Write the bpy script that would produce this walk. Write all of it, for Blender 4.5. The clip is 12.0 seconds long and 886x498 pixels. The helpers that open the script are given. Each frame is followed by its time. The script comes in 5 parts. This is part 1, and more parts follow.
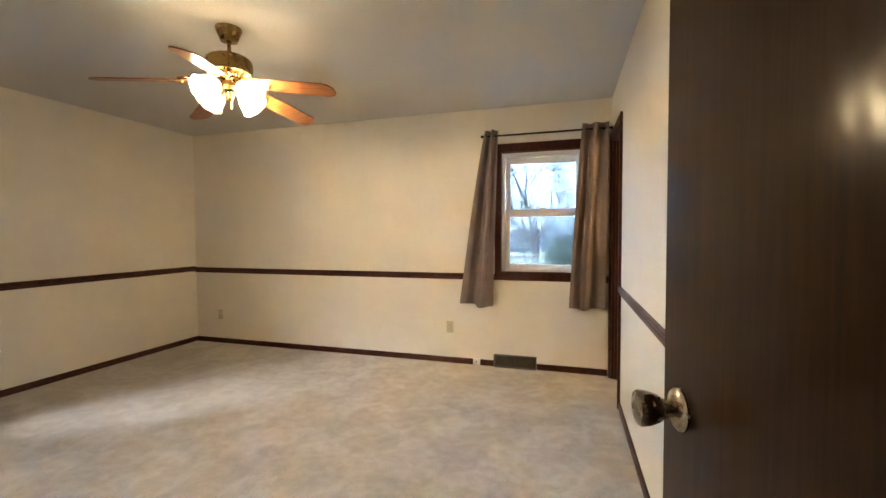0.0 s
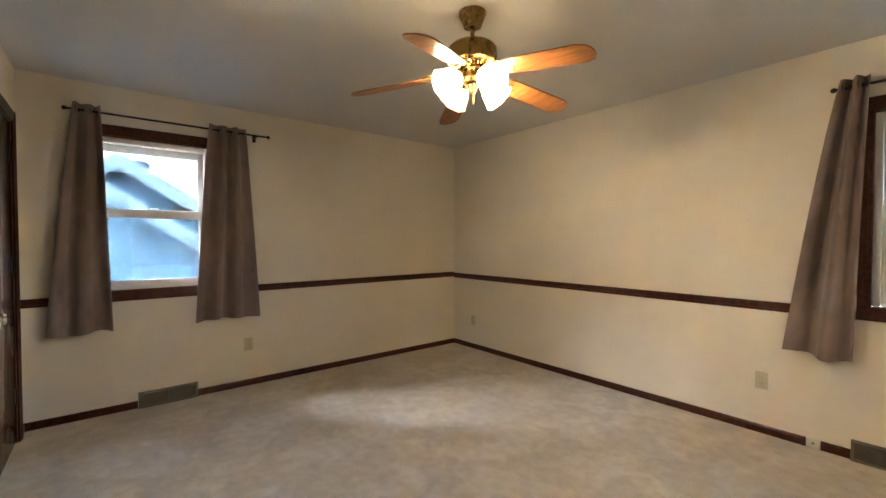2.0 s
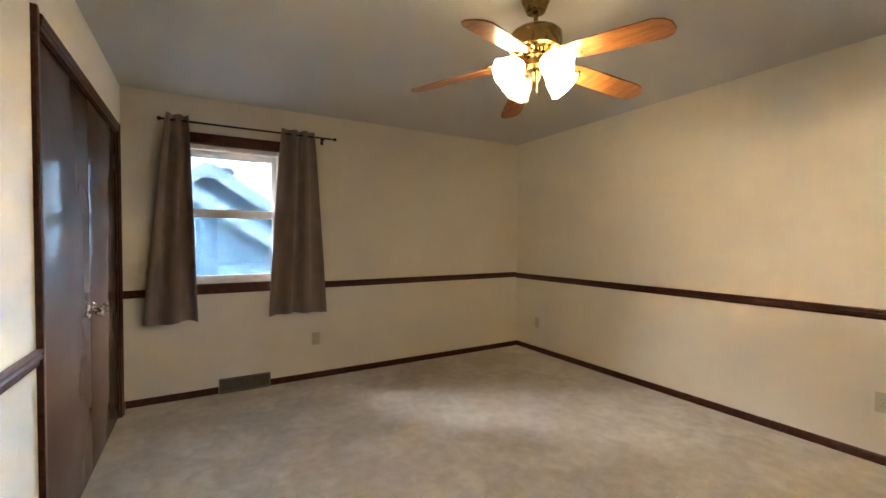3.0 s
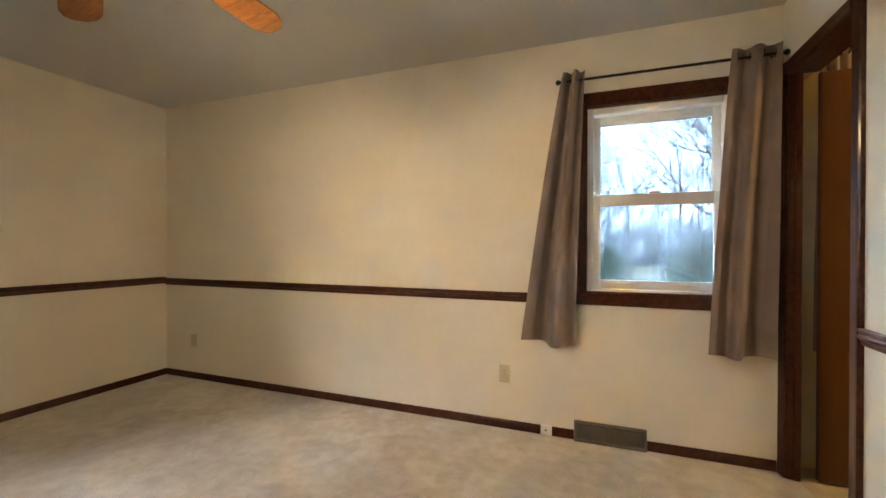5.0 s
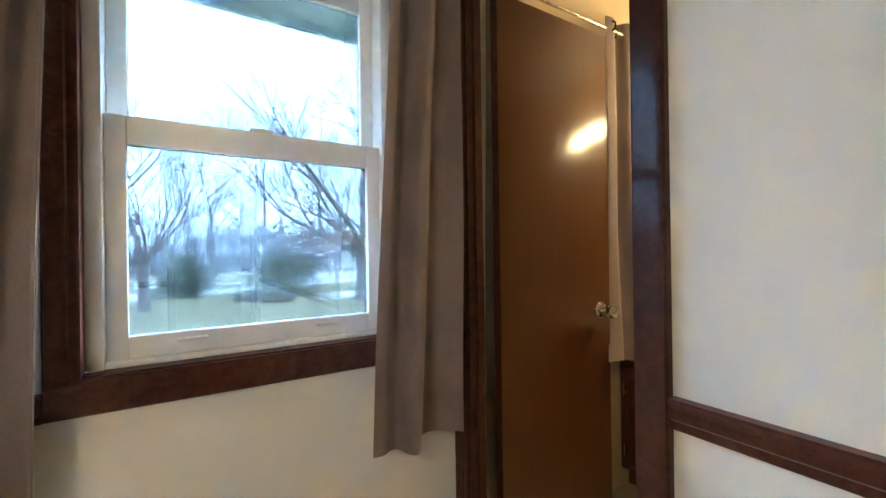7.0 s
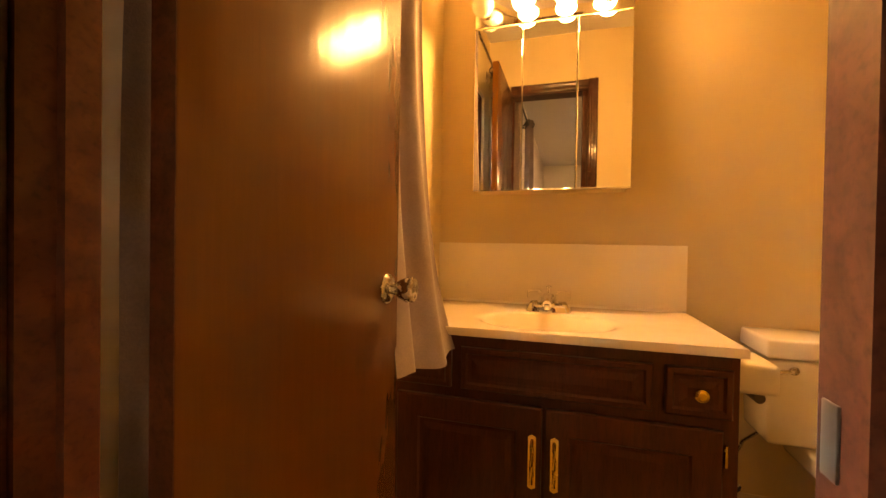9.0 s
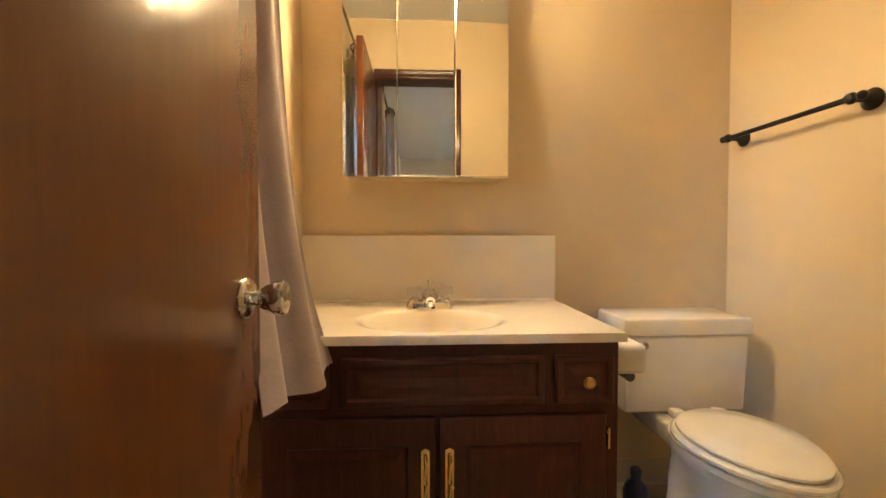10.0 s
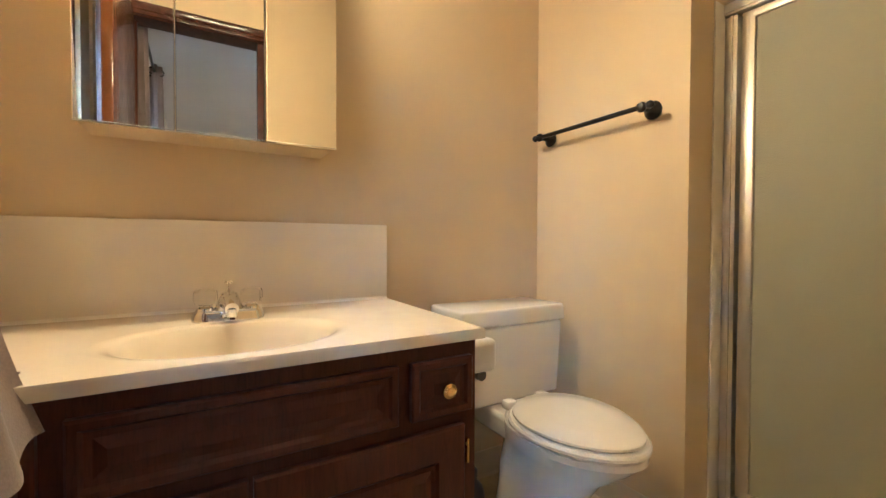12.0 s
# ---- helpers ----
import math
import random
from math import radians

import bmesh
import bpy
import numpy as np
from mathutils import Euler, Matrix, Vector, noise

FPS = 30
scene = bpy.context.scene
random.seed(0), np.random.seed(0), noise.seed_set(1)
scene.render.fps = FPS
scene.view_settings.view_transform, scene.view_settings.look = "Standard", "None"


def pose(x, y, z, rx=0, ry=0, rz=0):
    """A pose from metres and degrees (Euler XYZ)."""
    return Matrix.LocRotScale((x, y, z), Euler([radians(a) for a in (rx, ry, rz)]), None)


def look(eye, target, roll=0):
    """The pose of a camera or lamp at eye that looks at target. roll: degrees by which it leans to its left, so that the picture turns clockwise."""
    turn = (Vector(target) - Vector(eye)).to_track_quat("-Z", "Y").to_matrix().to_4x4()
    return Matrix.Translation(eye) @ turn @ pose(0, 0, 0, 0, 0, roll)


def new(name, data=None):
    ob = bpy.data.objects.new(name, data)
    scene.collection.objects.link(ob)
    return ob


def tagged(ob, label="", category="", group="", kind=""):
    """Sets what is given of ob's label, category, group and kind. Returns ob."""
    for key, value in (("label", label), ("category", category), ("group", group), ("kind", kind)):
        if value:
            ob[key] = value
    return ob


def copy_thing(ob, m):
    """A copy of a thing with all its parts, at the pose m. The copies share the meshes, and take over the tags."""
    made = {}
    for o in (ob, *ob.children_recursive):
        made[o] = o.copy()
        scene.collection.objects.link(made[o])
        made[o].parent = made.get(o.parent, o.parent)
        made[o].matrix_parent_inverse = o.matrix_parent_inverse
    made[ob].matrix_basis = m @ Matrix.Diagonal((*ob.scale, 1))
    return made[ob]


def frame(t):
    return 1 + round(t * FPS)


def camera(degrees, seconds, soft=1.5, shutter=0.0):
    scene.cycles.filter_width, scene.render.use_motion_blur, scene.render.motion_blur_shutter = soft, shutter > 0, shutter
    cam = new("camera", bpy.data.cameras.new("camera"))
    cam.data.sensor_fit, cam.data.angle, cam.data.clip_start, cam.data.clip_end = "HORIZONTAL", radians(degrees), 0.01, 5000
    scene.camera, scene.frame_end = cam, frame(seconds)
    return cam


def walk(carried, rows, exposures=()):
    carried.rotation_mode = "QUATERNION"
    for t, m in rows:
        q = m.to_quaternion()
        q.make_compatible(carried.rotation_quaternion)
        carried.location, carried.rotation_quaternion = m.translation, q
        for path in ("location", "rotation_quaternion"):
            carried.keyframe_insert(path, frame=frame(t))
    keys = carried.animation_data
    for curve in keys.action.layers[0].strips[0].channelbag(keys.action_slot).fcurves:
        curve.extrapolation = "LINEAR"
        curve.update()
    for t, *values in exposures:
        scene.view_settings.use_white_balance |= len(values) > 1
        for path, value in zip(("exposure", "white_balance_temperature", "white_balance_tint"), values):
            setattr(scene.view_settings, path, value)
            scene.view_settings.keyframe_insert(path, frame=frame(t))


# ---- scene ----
cam = camera(94.0, 12.0)
PATH = [
    (0, (0.218, -0.24, 1.267), (-0.355, 1.675, 1.194), -0.3),
    (0.5, (0.166, -0.061, 1.263), (-0.648, 1.765, 1.199), -0.2),
    (1, (0.052, 0.091, 1.27), (-1.03, 1.772, 1.215), -0.1),
    (1.5, (-0.036, 0.222, 1.291), (-1.382, 1.699, 1.242), -0.1),
    (2, (-0.089, 0.26, 1.296), (-1.641, 1.521, 1.252), -0.1),
    (2.5, (-0.119, 0.287, 1.285), (-1.814, 1.349, 1.247), -0.0),
    (2.7, (-0.12, 0.294, 1.274), (-1.848, 1.3, 1.237), -0.0),
    (4.3, (-0.25, 0.641, 1.272), (-1.667, 2.052, 1.228), -0.3),
    (4.5, (-0.268, 0.737, 1.258), (-1.497, 2.314, 1.221), -0.2),
    (5, (-0.295, 0.998, 1.177), (-1.008, 2.866, 1.166), 0.1),
    (5.5, (-0.332, 1.382, 1.2), (-0.491, 3.375, 1.172), -0.1),
    (6, (-0.381, 1.775, 1.196), (-0.035, 3.744, 1.174), -0.2),
    (6.5, (-0.249, 2.14, 1.146), (0.433, 4.02, 1.175), -0.7),
    (7, (-0.195, 2.495, 1.169), (0.88, 4.181, 1.172), -0.8),
    (7.2, (-0.168, 2.608, 1.148), (1.023, 4.214, 1.181), -1.4),
    (8.8, (0.334, 3.144, 1.01), (2.196, 3.873, 1.036), 1.4),
    (9, (0.39, 3.178, 1.018), (2.303, 3.763, 0.993), 0.9),
    (9.5, (0.46, 3.265, 1.018), (2.445, 3.494, 0.941), -0.2),
    (10, (0.547, 3.281, 1.014), (2.543, 3.174, 0.962), -0.0),
    (10.5, (0.663, 3.275, 1.005), (2.624, 2.883, 0.959), 0.0),
    (11, (0.74, 3.28, 0.986), (2.638, 2.65, 0.943), 0.2),
    (11.5, (0.789, 3.292, 0.979), (2.606, 2.458, 0.943), 0.2),
    (12, (0.817, 3.317, 0.968), (2.537, 2.297, 0.931), 0.2),
]
EXPOSURES = [(0, 5.17, 6050, 9), (0.6, 5.12, 5800, 8), (1.2, 4.92, 5900, 8), (2.0, 4.80, 6150, 9), (5.0, 4.90, 6300, 9), (5.5, 4.92, 5700, 7), (7.2, 4.76, 5350, 5), (8.8, 5.15, 14500, 40), (9.5, 5.28, 8600, 20), (10.5, 5.40, 4950, 11), (12, 5.37, 4820, 11)]
walk(cam, [(t, look(eye, target, roll)) for t, eye, target, roll in PATH], EXPOSURES)

# ---------------------------------------------------------------- world, sun, lamps
world = bpy.data.worlds.new("world")
scene.world = world
world.use_nodes = True
wn = world.node_tree
sky = wn.nodes.new("ShaderNodeTexSky")
sky.sky_type = 'NISHITA'
sky.sun_disc = False
sky.sun_elevation = radians(14)
sky.sun_rotation = radians(215)
sky.air_density, sky.dust_density = 1.2, 3.0
veil = wn.nodes.new("ShaderNodeMixRGB")          # overcast: the sky seen through a white cloud sheet
veil.inputs[0].default_value = 0.8
veil.inputs[2].default_value = (7.0, 9.4, 12.2, 1)
wn.links.new(sky.outputs[0], veil.inputs[1])
wn.links.new(veil.outputs[0], wn.nodes["Background"].inputs[0])
wn.nodes["Background"].inputs[1].default_value = 1.0

sun_data = bpy.data.lights.new("sun", "SUN")
sun_data.energy, sun_data.angle, sun_data.color = 0.6, radians(25), (1.0, 0.95, 0.9)
sun = new("sun", sun_data)
sun.matrix_world = look((-20, -28, 20), (0, 0, 0))

SHADE_GLOW = 0.8
LAMP_GLOW = 16.5
BULB_GLOW = 5.6
WARM = (1.0, 0.72, 0.39)
WARM_BATH = (1.0, 0.655, 0.275)

# ---------------------------------------------------------------- the plan, in metres
W, E, S, N, H = -4.04, 0.592, -0.205, 3.65, 2.44   # bedroom
EM, EB = 0.65, 0.71                                # middle and bath face of the wall between the rooms
OUT = 3.83                                         # outer face of the north wall
BN, BE, BS = 3.74, 2.185, 2.02                     # bathroom north, east, south
STUB = 1.527                                       # end of the short wall behind the toilet
SHY = 1.815                                        # plane of the shower door
SHB = 0.98                                         # back of the shower
NWC, WWC = 0.0, 0.555                              # middles of the two bedroom windows
BD0, BD1, DOOR_H = 2.99, 3.59, 2.06               # bathroom doorway
CL0, CL1 = -3.86, -2.20                            # closet doorway
EN0, EN1 = -0.25, 0.53                             # entry doorway
RAIL = 0.855


# ---------------------------------------------------------------- mesh helpers
def quad_box(bm, a, b):
    vs = [bm.verts.new((x, y, z)) for x in (a[0], b[0]) for y in (a[1], b[1]) for z in (a[2], b[2])]
    for f in ((0, 1, 3, 2), (4, 6, 7, 5), (0, 4, 5, 1), (2, 3, 7, 6), (0, 2, 6, 4), (1, 5, 7, 3)):
        bm.faces.new([vs[i] for i in f])
    return vs


def box_bm(a, b, bevel=0.0, seg=2):
    lo = [min(a[i], b[i]) for i in range(3)]
    hi = [max(a[i], b[i]) for i in range(3)]
    bm = bmesh.new()
    quad_box(bm, lo, hi)
    if bevel:
        bmesh.ops.bevel(bm, geom=bm.edges[:], offset=bevel, segments=seg, affect='EDGES', profile=0.5)
    return bm


def finish(name, bm, material, smooth=True, angle=35):
    bmesh.ops.recalc_face_normals(bm, faces=bm.faces[:])
    me = bpy.data.meshes.new(name)
    if smooth:
        lim = radians(angle)
        for f in bm.faces:
            f.smooth = True
        for e in bm.edges:
            e.smooth = len(e.link_faces) == 2 and e.calc_face_angle(0) < lim
    bm.to_mesh(me)
    bm.free()
    me.materials.append(material)
    return me


def part(name, bm, material, parent, label="", smooth=True):
    ob = new(name, finish(name, bm, material, smooth))
    ob.parent = parent
    if label:
        tagged(ob, label)
    return ob


def thing(name, label, category, at=(0, 0, 0), group=""):
    ob = new(name)
    ob.empty_display_size = 0.1
    ob.location = at
    return tagged(ob, label, category, group)


def structure(name, bm, material, label="", smooth=True):
    return tagged(new(name, finish(name, bm, material, smooth)), label, "", "", "structure")


def lathe(profile, seg=24, axis="z", at=(0, 0, 0), cap=True):
    """Turns (radius, height) pairs round an axis."""
    bm = bmesh.new()
    rings = []
    for r, h in profile:
        ring = []
        for k in range(seg):
            a = 2 * math.pi * k / seg
            c, s = r * math.cos(a), r * math.sin(a)
            p = {"z": (c, s, h), "x": (h, c, s), "y": (s, h, c)}[axis]
            ring.append(bm.verts.new((p[0] + at[0], p[1] + at[1], p[2] + at[2])))
        rings.append(ring)
    for r0, r1 in zip(rings, rings[1:]):
        for k in range(seg):
            bm.faces.new((r0[k], r0[(k + 1) % seg], r1[(k + 1) % seg], r1[k]))
    if cap:
        for ring in (rings[0], rings[-1]):
            bm.faces.new(ring)
    return bm


def prism(pts, origin, u, v, along):
    """Extrudes a closed outline, given in the (u, v) plane at origin, by the vector along."""
    bm = bmesh.new()
    origin, u, v, along = Vector(origin), Vector(u), Vector(v), Vector(along)
    a = [bm.verts.new(origin + u * p + v * q) for p, q in pts]
    b = [bm.verts.new(w.co + along) for w in a]
    n = len(pts)
    for k in range(n):
        bm.faces.new((a[k], a[(k + 1) % n], b[(k + 1) % n], b[k]))
    bm.faces.new(a)
    bm.faces.new(b[::-1])
    return bm


def tube(points, radius, seg=10, taper=None):
    """A round bar along a line of points."""
    bm = bmesh.new()
    pts = [Vector(p) for p in points]
    rings = []
    for i, p in enumerate(pts):
        d = (pts[min(i + 1, len(pts) - 1)] - pts[max(i - 1, 0)]).normalized()
        side = d.cross(Vector((0, 0, 1)))
        if side.length < 0.1:
            side = d.cross(Vector((0, 1, 0)))
        side.normalize()
        up = side.cross(d)
        r = radius if taper is None else radius + (taper - radius) * i / (len(pts) - 1)
        rings.append([bm.verts.new(p + (side * math.cos(2 * math.pi * k / seg) + up * math.sin(2 * math.pi * k / seg)) * r) for k in range(seg)])
    for r0, r1 in zip(rings, rings[1:]):
        for k in range(seg):
            bm.faces.new((r0[k], r0[(k + 1) % seg], r1[(k + 1) % seg], r1[k]))
    bm.faces.new(rings[0][::-1])
    bm.faces.new(rings[-1])
    return bm


def join(*bms):
    out = bms[0]
    for b in bms[1:]:
        m = bpy.data.meshes.new("tmp")
        b.to_mesh(m)
        out.from_mesh(m)
        bpy.data.meshes.remove(m)
        b.free()
    return out


def slab(lo, hi, axis, holes=()):
    """A wall or ceiling slab, thin along axis (0, 1 or 2), with holes (u0, u1, v0, v1) cut right through."""
    ia, ib = [i for i in range(3) if i != axis]
    us = sorted({lo[ia], hi[ia], *(h[0] for h in holes), *(h[1] for h in holes)})
    vs = sorted({lo[ib], hi[ib], *(h[2] for h in holes), *(h[3] for h in holes)})

    def solid(i, j):
        if not (0 <= i < len(us) - 1 and 0 <= j < len(vs) - 1):
            return False
        u, v = (us[i] + us[i + 1]) / 2, (vs[j] + vs[j + 1]) / 2
        return not any(h[0] < u < h[1] and h[2] < v < h[3] for h in holes)

    bm = bmesh.new()
    keep = {}

    def vert(u, v, w):
        key = (u, v, w)
        if key not in keep:
            p = [0, 0, 0]
            p[ia], p[ib], p[axis] = u, v, w
            keep[key] = bm.verts.new(p)
        return keep[key]

    a, b = lo[axis], hi[axis]
    for i in range(len(us) - 1):
        for j in range(len(vs) - 1):
            if not solid(i, j):
                continue
            u0, u1, v0, v1 = us[i], us[i + 1], vs[j], vs[j + 1]
            for w in (a, b):
                bm.faces.new((vert(u0, v0, w), vert(u1, v0, w), vert(u1, v1, w), vert(u0, v1, w)))
            for di, dj, p, q in ((-1, 0, (u0, v0), (u0, v1)), (1, 0, (u1, v0), (u1, v1)), (0, -1, (u0, v0), (u1, v0)), (0, 1, (u0, v1), (u1, v1))):
                if not solid(i + di, j + dj):
                    bm.faces.new((vert(*p, a), vert(*q, a), vert(*q, b), vert(*p, b)))
    return bm


# ---------------------------------------------------------------- materials
def mat(name, base, rough=0.5, metal=0.0, vary=0.0, scale=3.0, fine=0.0, fine_scale=60.0, bump=0.0, bump_scale=120.0, bump_dist=0.002,
        rough_vary=0.0, stretch=(1, 1, 1), second=None, coat=0.0, spec=0.5, each=0.0):
    """Painted or plain surface with large and fine variation, relief and uneven gloss."""
    m = bpy.data.materials.new(name)
    m.use_nodes = True
    nt = m.node_tree
    b = nt.nodes["Principled BSDF"]
    b.inputs["Roughness"].default_value = rough
    b.inputs["Metallic"].default_value = metal
    b.inputs["Coat Weight"].default_value = coat
    b.inputs["Coat Roughness"].default_value = 0.12
    b.inputs["Specular IOR Level"].default_value = spec
    co = nt.nodes.new("ShaderNodeTexCoord")
    mp = nt.nodes.new("ShaderNodeMapping")
    mp.inputs["Scale"].default_value = stretch
    nt.links.new(co.outputs["Object"], mp.inputs[0])

    def noise_node(sc, detail=4.0):
        n = nt.nodes.new("ShaderNodeTexNoise")
        n.inputs["Scale"].default_value, n.inputs["Detail"].default_value = sc, detail
        nt.links.new(mp.outputs[0], n.inputs["Vector"])
        return n

    def blend(col, fac, other, kind="MIX"):
        x = nt.nodes.new("ShaderNodeMixRGB")
        x.blend_type = kind
        if hasattr(fac, "links"):
            nt.links.new(fac, x.inputs[0])
        else:
            x.inputs[0].default_value = fac
        for sock, val in ((x.inputs[1], col), (x.inputs[2], other)):
            if hasattr(val, "links"):
                nt.links.new(val, sock)
            else:
                sock.default_value = (*val, 1)
        return x.outputs[0]

    def ramp(sock, lo, hi, v0=0.0, v1=1.0):
        r = nt.nodes.new("ShaderNodeMapRange")
        r.inputs[1].default_value, r.inputs[2].default_value, r.inputs[3].default_value, r.inputs[4].default_value = lo, hi, v0, v1
        nt.links.new(sock, r.inputs[0])
        return r.outputs[0]

    col = base
    if vary:
        other = second or tuple(c * (1 - vary) for c in base)
        col = blend(col, ramp(noise_node(scale).outputs[0], 0.38, 0.64), other)
    if fine:
        f = ramp(noise_node(fine_scale, 6).outputs[0], 0.35, 0.68, 0, fine)
        col = blend(col, f, tuple(c * 0.55 for c in base))
    if each:
        info = nt.nodes.new("ShaderNodeObjectInfo")
        col = blend(col, ramp(info.outputs["Random"], 0, 1, 0, each), tuple(c * 0.6 for c in base))
    if hasattr(col, "links"):
        nt.links.new(col, b.inputs["Base Color"])
    else:
        b.inputs["Base Color"].default_value = (*base, 1)
    if rough_vary:
        nt.links.new(ramp(noise_node(scale * 2.3).outputs[0], 0.3, 0.7, max(0.02, rough - rough_vary), rough + rough_vary), b.inputs["Roughness"])
    if bump:
        bp = nt.nodes.new("ShaderNodeBump")
        bp.inputs["Strength"].default_value, bp.inputs["Distance"].default_value = bump, bump_dist
        nt.links.new(noise_node(bump_scale, 3).outputs[0], bp.inputs["Height"])
        nt.links.new(bp.outputs[0], b.inputs["Normal"])
    return m


def wood(name, dark, light, rough=0.3, grain=(14, 14, 0.9), coat=0.3, wear=0.12, bump=0.12, coat_rough=0.1, spec=0.3, wave=0.0, streak=0.7):
    """Stained and lacquered wood with grain along z (or as grain stretches it)."""
    m = bpy.data.materials.new(name)
    m.use_nodes = True
    nt = m.node_tree
    b = nt.nodes["Principled BSDF"]
    co = nt.nodes.new("ShaderNodeTexCoord")
    mp = nt.nodes.new("ShaderNodeMapping")
    mp.inputs["Scale"].default_value = grain
    nt.links.new(co.outputs["Object"], mp.inputs[0])
    n1 = nt.nodes.new("ShaderNodeTexNoise")
    n1.inputs["Scale"].default_value, n1.inputs["Detail"].default_value, n1.inputs["Distortion"].default_value = 3.0, 8, 0.8
    n2 = nt.nodes.new("ShaderNodeTexNoise")
    n2.inputs["Scale"].default_value, n2.inputs["Detail"].default_value = 16.0, 5
    n3 = nt.nodes.new("ShaderNodeTexNoise")
    n3.inputs["Scale"].default_value, n3.inputs["Detail"].default_value = 2.2, 3
    nt.links.new(mp.outputs[0], n1.inputs["Vector"])
    nt.links.new(mp.outputs[0], n2.inputs["Vector"])
    nt.links.new(co.outputs["Object"], n3.inputs["Vector"])
    r = nt.nodes.new("ShaderNodeValToRGB")
    r.color_ramp.elements[0].position, r.color_ramp.elements[0].color = 0.32, (*dark, 1)
    r.color_ramp.elements[1].position, r.color_ramp.elements[1].color = 0.70, (*light, 1)
    nt.links.new(n1.outputs[0], r.inputs[0])
    x = nt.nodes.new("ShaderNodeMixRGB")
    x.blend_type = "MULTIPLY"
    x.inputs[2].default_value = (0.45, 0.4, 0.38, 1)
    k = nt.nodes.new("ShaderNodeMapRange")
    k.inputs[1].default_value, k.inputs[2].default_value, k.inputs[4].default_value = 0.5, 0.75, streak
    nt.links.new(n2.outputs[0], k.inputs[0])
    nt.links.new(k.outputs[0], x.inputs[0])
    nt.links.new(r.outputs[0], x.inputs[1])
    nt.links.new(x.outputs[0], b.inputs["Base Color"])
    rr = nt.nodes.new("ShaderNodeMapRange")
    rr.inputs[3].default_value, rr.inputs[4].default_value = max(0.05, rough - wear), rough + wear
    nt.links.new(n3.outputs[0], rr.inputs[0])
    nt.links.new(rr.outputs[0], b.inputs["Roughness"])
    b.inputs["Specular IOR Level"].default_value = spec
    b.inputs["Coat Weight"].default_value = coat
    b.inputs["Coat Roughness"].default_value = coat_rough
    bp = nt.nodes.new("ShaderNodeBump")
    bp.inputs["Strength"].default_value, bp.inputs["Distance"].default_value = bump, 0.001
    nt.links.new(n1.outputs[0], bp.inputs["Height"])
    nt.links.new(bp.outputs[0], b.inputs["Normal"])
    if wave:                                     # brushed lacquer that ripples by a few centimetres
        n4 = nt.nodes.new("ShaderNodeTexNoise")
        n4.inputs["Scale"].default_value, n4.inputs["Detail"].default_value = 9.0, 2
        m4 = nt.nodes.new("ShaderNodeMapping")
        m4.inputs["Scale"].default_value = (1.6, 1.6, 0.55)
        nt.links.new(co.outputs["Object"], m4.inputs[0])
        nt.links.new(m4.outputs[0], n4.inputs["Vector"])
        b4 = nt.nodes.new("ShaderNodeBump")
        b4.inputs["Strength"].default_value, b4.inputs["Distance"].default_value = 1.0, wave
        nt.links.new(n4.outputs[0], b4.inputs["Height"])
        nt.links.new(b4.outputs[0], b.inputs["Coat Normal"])
    return m


def glow(name, color, strength, base=(0.9, 0.88, 0.82)):
    m = mat(name, base, 0.3)
    b = m.node_tree.nodes["Principled BSDF"]
    b.inputs["Emission Color"].default_value = (*color, 1)
    b.inputs["Emission Strength"].default_value = strength
    return m


def glass(name, color=(1, 1, 1), rough=0.0, bump=0.0, bump_scale=200.0):
    m = bpy.data.materials.new(name)
    m.use_nodes = True
    nt = m.node_tree
    b = nt.nodes["Principled BSDF"]
    b.inputs["Base Color"].default_value = (*color, 1)
    b.inputs["Roughness"].default_value = rough
    b.inputs["Transmission Weight"].default_value = 1.0
    b.inputs["IOR"].default_value = 1.45
    if bump:
        n = nt.nodes.new("ShaderNodeTexNoise")
        n.inputs["Scale"].default_value = bump_scale
        bp = nt.nodes.new("ShaderNodeBump")
        bp.inputs["Strength"].default_value, bp.inputs["Distance"].default_value = bump, 0.002
        co = nt.nodes.new("ShaderNodeTexCoord")
        nt.links.new(co.outputs["Object"], n.inputs["Vector"])
        nt.links.new(n.outputs[0], bp.inputs["Height"])
        nt.links.new(bp.outputs[0], b.inputs["Normal"])
    return m


M_WALL = mat("cream wall paint", (0.80, 0.75, 0.655), 0.62, vary=0.035, scale=1.2, fine=0.05, fine_scale=9, bump=0.35, bump_scale=160, bump_dist=0.0012, rough_vary=0.08)
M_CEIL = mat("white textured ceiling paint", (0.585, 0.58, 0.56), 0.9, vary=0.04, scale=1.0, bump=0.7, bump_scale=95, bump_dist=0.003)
M_BATH = mat("tan wall paint", (0.64, 0.518, 0.33), 0.55, vary=0.04, scale=1.4, bump=0.3, bump_scale=150, bump_dist=0.001, rough_vary=0.1)
M_TRIM = wood("dark red-brown stained trim", (0.033, 0.0088, 0.0045), (0.074, 0.0205, 0.0095), 0.36, (10, 10, 10), coat=0.4, coat_rough=0.14, spec=0.08)
M_DOOR_DARK = wood("dark walnut-stained door veneer", (0.026, 0.0095, 0.0025), (0.042, 0.0155, 0.004), 0.55, (26, 26, 1.1), coat=0.32, coat_rough=0.18, bump=0.05, spec=0.04, wave=0.0025, streak=0.3)
M_DOOR_ORANGE = wood("orange-brown lacquered door veneer", (0.092, 0.030, 0.0054), (0.102, 0.034, 0.0061), 0.55, (24, 24, 1.0), coat=0.7, coat_rough=0.19, bump=0.05, spec=0.04, wave=0.0025, streak=0.12)
